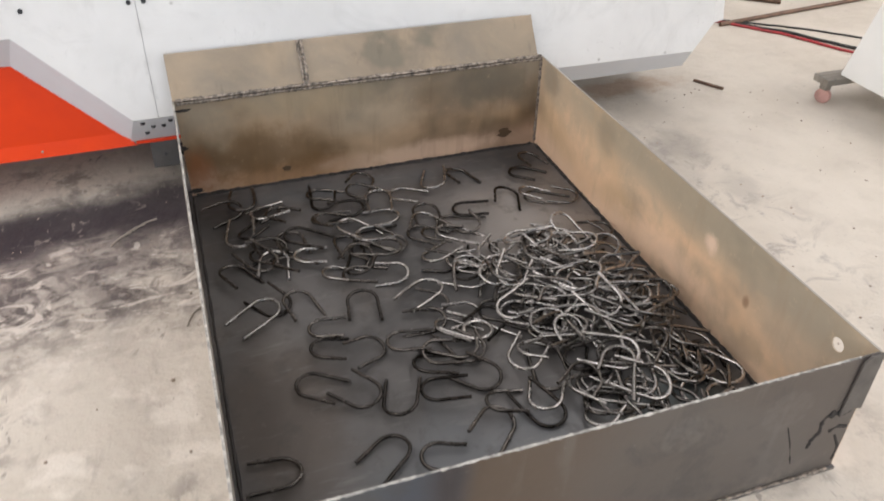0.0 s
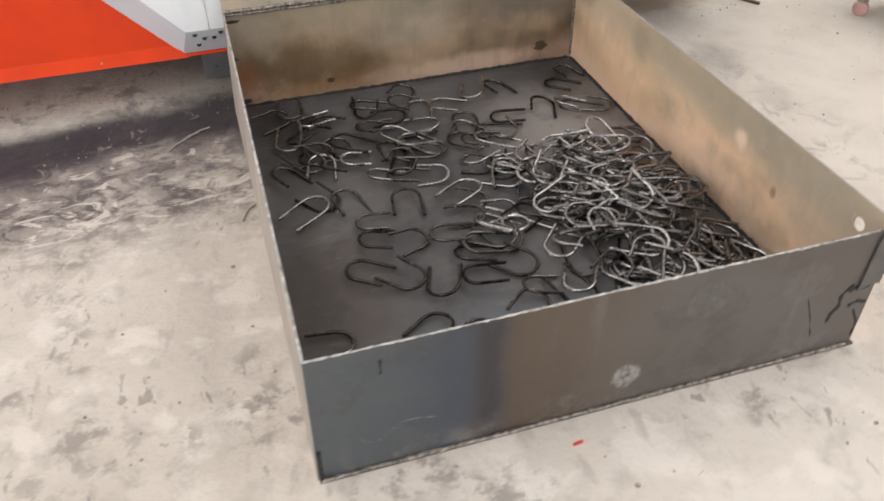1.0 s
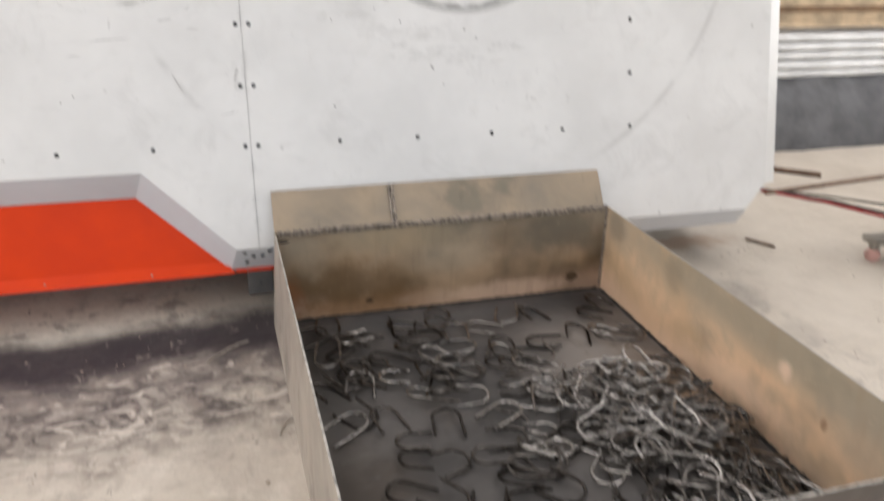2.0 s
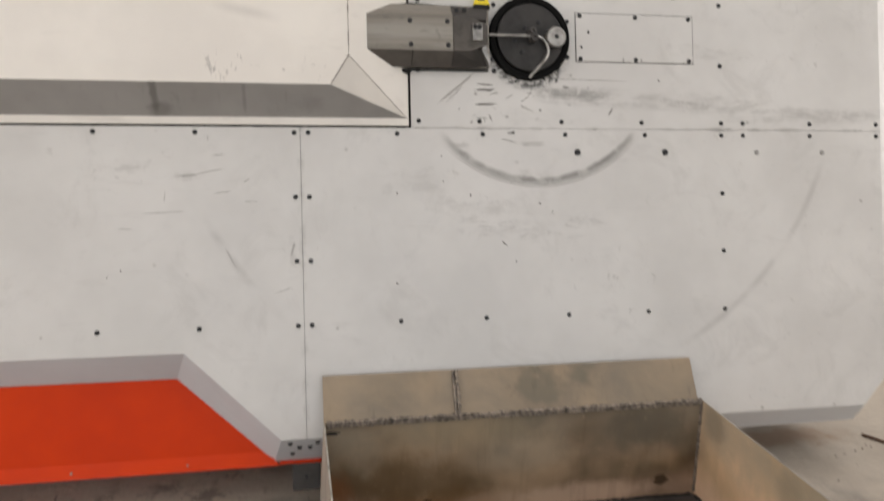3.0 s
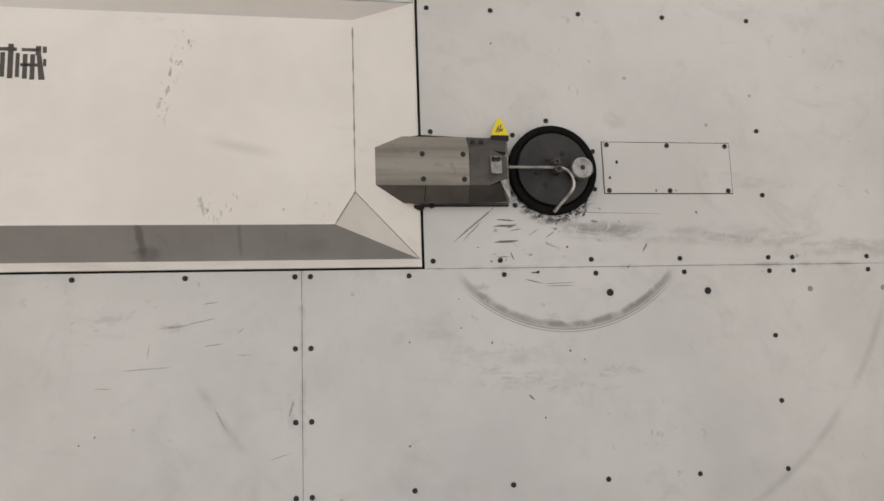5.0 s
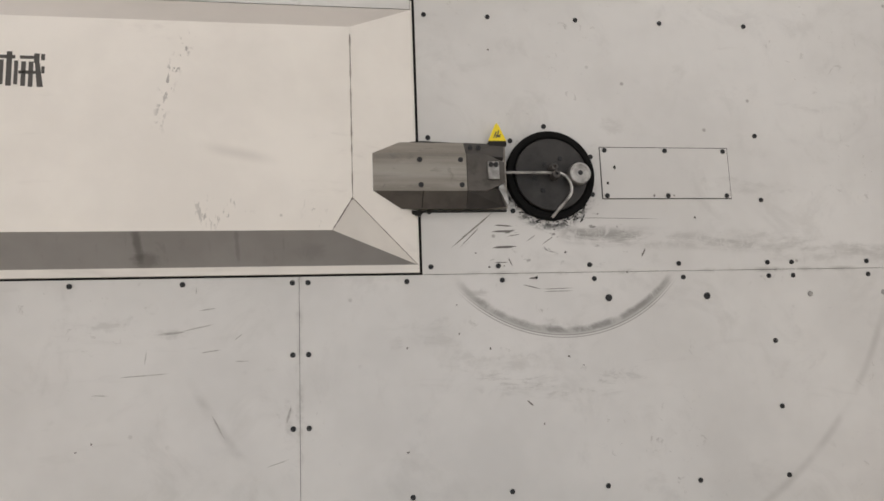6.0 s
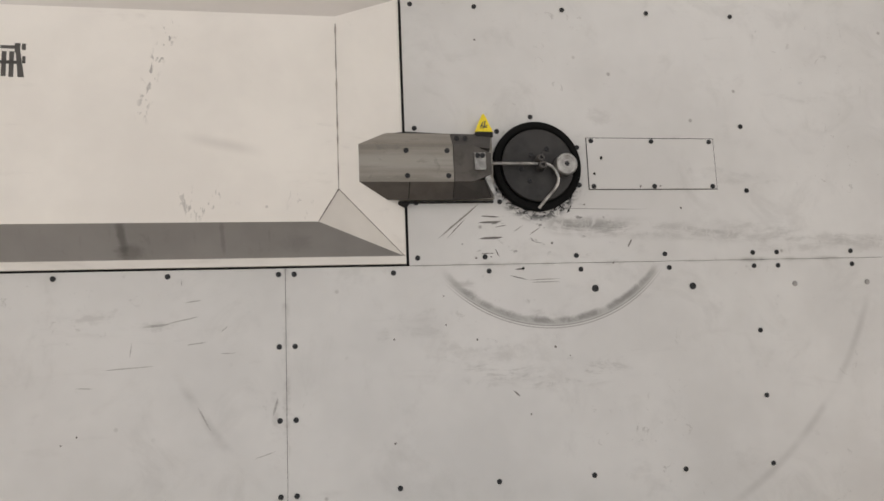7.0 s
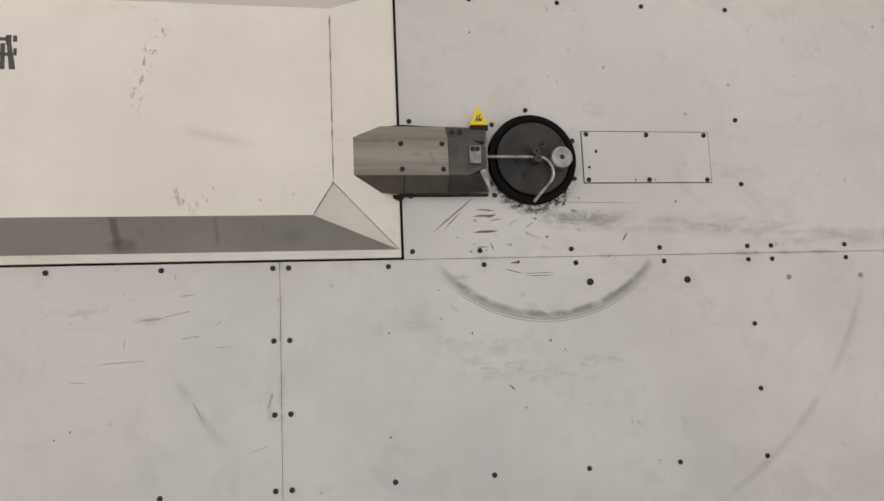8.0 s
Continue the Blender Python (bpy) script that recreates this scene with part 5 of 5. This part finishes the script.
line_thing("red_cable", sagging([(2.3, 1.45), (2.85, 0.955), (3.06, 0.70), (3.20, 0.42), (3.40, 0.0)], 0.007, 1), 0.007, M_REDRUB, "red rubber cable lying on the dusty floor", "cable")
line_thing("black_cable", sagging([(2.3, 1.5), (2.83, 0.99), (3.08, 0.74), (3.25, 0.45), (3.5, 0.05)], 0.008, 2), 0.008, M_DARKRUB, "black rubber cable lying on the dusty floor", "cable")
line_thing("thin_cable", sagging([(2.4, 1.4), (2.86, 1.0), (3.15, 0.80), (3.38, 0.58), (3.8, 0.2)], 0.005, 3), 0.005, M_DARKRUB, "thin black cable lying on the floor", "cable")
line_thing("steel_rod", [(2.80, 0.93, 0.012), (3.29, 0.99, 0.012), (3.95, 1.07, 0.012)], 0.012, M_RUST, "rusty steel rod lying on the floor", "steel rod")
line_thing("steel_rod", [(3.02, 1.42, 0.016), (3.20, 1.265, 0.016), (3.35, 1.14, 0.016)], 0.016, M_RUST, "short thick rusty steel rod on the floor", "steel rod")
line_thing("steel_rod", [(2.261, 0.356, 0.007), (2.334, 0.237, 0.007)], 0.007, M_RUST, "short rusty offcut of steel rod on the floor", "steel rod")

cabinet = thing("rolling_cabinet", "white painted rolling cabinet with a slanted side on red casters", "cabinet", m=pose(2.72, 0.0, 0))
body = bmesh.new()
side = [(0.0, 0.12), (-0.10, 0.469), (-0.16, 0.85), (-0.62, 0.85), (-0.66, 0.12)]
low = [body.verts.new((0.0, y, z)) for y, z in side]
far = [body.verts.new((0.55, y, z)) for y, z in side]
fs = [body.faces.new(low), body.faces.new(far[::-1])]
for i in range(5):
    fs.append(body.faces.new((low[i], far[i], far[(i + 1) % 5], low[(i + 1) % 5])))
bmesh.ops.bevel(body, geom=list(body.edges), offset=0.006, segments=2, affect="EDGES")
part("cabinet_body", body, M_WHITE, cabinet)
part("base_frame", box(-0.085, 0.5, -0.035, 0.05, 0.088, 0.118, 0.003), M_ZINC, cabinet, "grey steel base bar")
for x, y in ((-0.055, 0.0), (0.48, 0.0), (0.05, -0.6), (0.48, -0.6)):
    fork = part("caster_fork", box(x - 0.016, x + 0.016, y - 0.018, y + 0.018, 0.062, 0.0885, 0.002), M_ZINC, cabinet)
    wheel = part("caster_wheel", turned([(0.030, -0.011), (0.033, -0.008), (0.033, 0.008), (0.030, 0.011)], 20), M_CASTER, fork, "red caster wheel")
    wheel.matrix_basis = pose(x, y, 0.033, 0, 90, 25)

tarp = bmesh.new()
bmesh.ops.create_grid(tarp, x_segments=60, y_segments=16, size=0.5)
for v in tarp.verts:
    a = (v.co.y + 0.5) * math.pi
    px = 2.4 + (v.co.x + 0.5) * 4.2
    n1, n2 = noise.noise((px * 2.3, a * 1.2, 0)), noise.noise((px * 7, a * 3, 4))
    r = 0.30 + 0.05 * n1 + 0.02 * n2
    v.co = (px, 2.02 - math.cos(a) * (r + 0.02), max(0.0, math.sin(a) * (r + 0.17)))
heap = smooth(part("covered_mound", tarp, M_TARP), 80)
tagged(heap, "long mound under a dark grey wrinkled cover", "covered mound")
rack = thing("pipe_bundle", "bundle of long white pipes lying on the covered mound", "pipe bundle", m=pose(2.6, 1.9, 0.44))
rng = random.Random(5)
for row in range(5):
    for k in range(4):
        y, z = 0.03 + k * 0.062 + rng.uniform(-0.008, 0.008), 0.03 + row * 0.061
        part("pipe", tube([(0, y, z), (2.0, y + rng.uniform(-0.01, 0.01), z + rng.uniform(-0.006, 0.006)), (4.0, y, z)], 0.028 + rng.uniform(-0.004, 0.002), 10), M_PIPE, rack)
timber = thing("timber_stack", "stack of pale and brown timber boards", "timber stack", m=pose(2.6, 1.94, 0.775))
z = 0.0
for k, (h, m) in enumerate(((0.045, M_WOOD), (0.06, M_WOOD), (0.03, M_WOOD_DARK), (0.07, M_WOOD), (0.05, M_WOOD), (0.028, M_WOOD_DARK), (0.06, M_WOOD), (0.07, M_WOOD), (0.05, M_WOOD_DARK), (0.07, M_WOOD))):
    part("board", box(rng.uniform(0, 0.05), 4.0, rng.uniform(-0.02, 0.02), 0.3, z, z + h - 0.003, 0.003), m, timber)
    z += h

# crumbs strewn on the floor, and raised streaks standing for pale smear lines
crumbs = bmesh.new()
rng = random.Random(11)
for k in range(420):
    x, y = rng.uniform(-1.6, 2.6), rng.uniform(-2.2, 0.3)
    if 0.0 < x < 1.35 and -1.66 < y:
        continue
    r = rng.uniform(0.0015, 0.005) * (1.6 if rng.random() < 0.08 else 1)
    q = bmesh.ops.create_icosphere(crumbs, subdivisions=1, radius=r, matrix=pose(x, y, r * 0.4, rng.uniform(0, 90), rng.uniform(0, 90), rng.uniform(0, 360)))
    for v in q["verts"]:
        v.co.z = max(0.0, v.co.z * rng.uniform(0.5, 0.9))
tagged(part("floor_crumbs", crumbs, M_DIRT), "small dry crumbs strewn over the concrete floor", "debris", kind="stuff")

chip = box(-0.012, 0.012, -0.0035, 0.0035, 0.0, 0.004, 0.001)
chip_ob = part("plastic_chip", chip, M_RED_CHIP)
chip_ob.matrix_basis = pose(0.573, -1.690, 0, 0, 0, 8)
tagged(chip_ob, "small red plastic chip lying on the dusty floor", "scrap")
# thin raised streaks, added in place of pale smears on the floor
first_streak = None
for k, (x, y, turn) in enumerate(((-0.205, -0.165, 47), (-0.165, -0.125, 40), (-0.130, -0.10, 35), (-0.015, -0.62, 60))):
    m = pose(x, y, 0.003, 0, 0, turn)
    if first_streak:
        copy_thing(first_streak, m)
    else:
        first_streak = part("smear_streak", tube([(-0.045, -0.004, 0), (-0.02, 0.002, 0), (0.01, 0.004, 0), (0.045, -0.006, 0)], 0.003, 6), M_PALE)
        first_streak.matrix_basis = m
        tagged(first_streak, "short pale raised streak standing for a smear on the floor", "wire scrap", "wire offcuts on the floor")
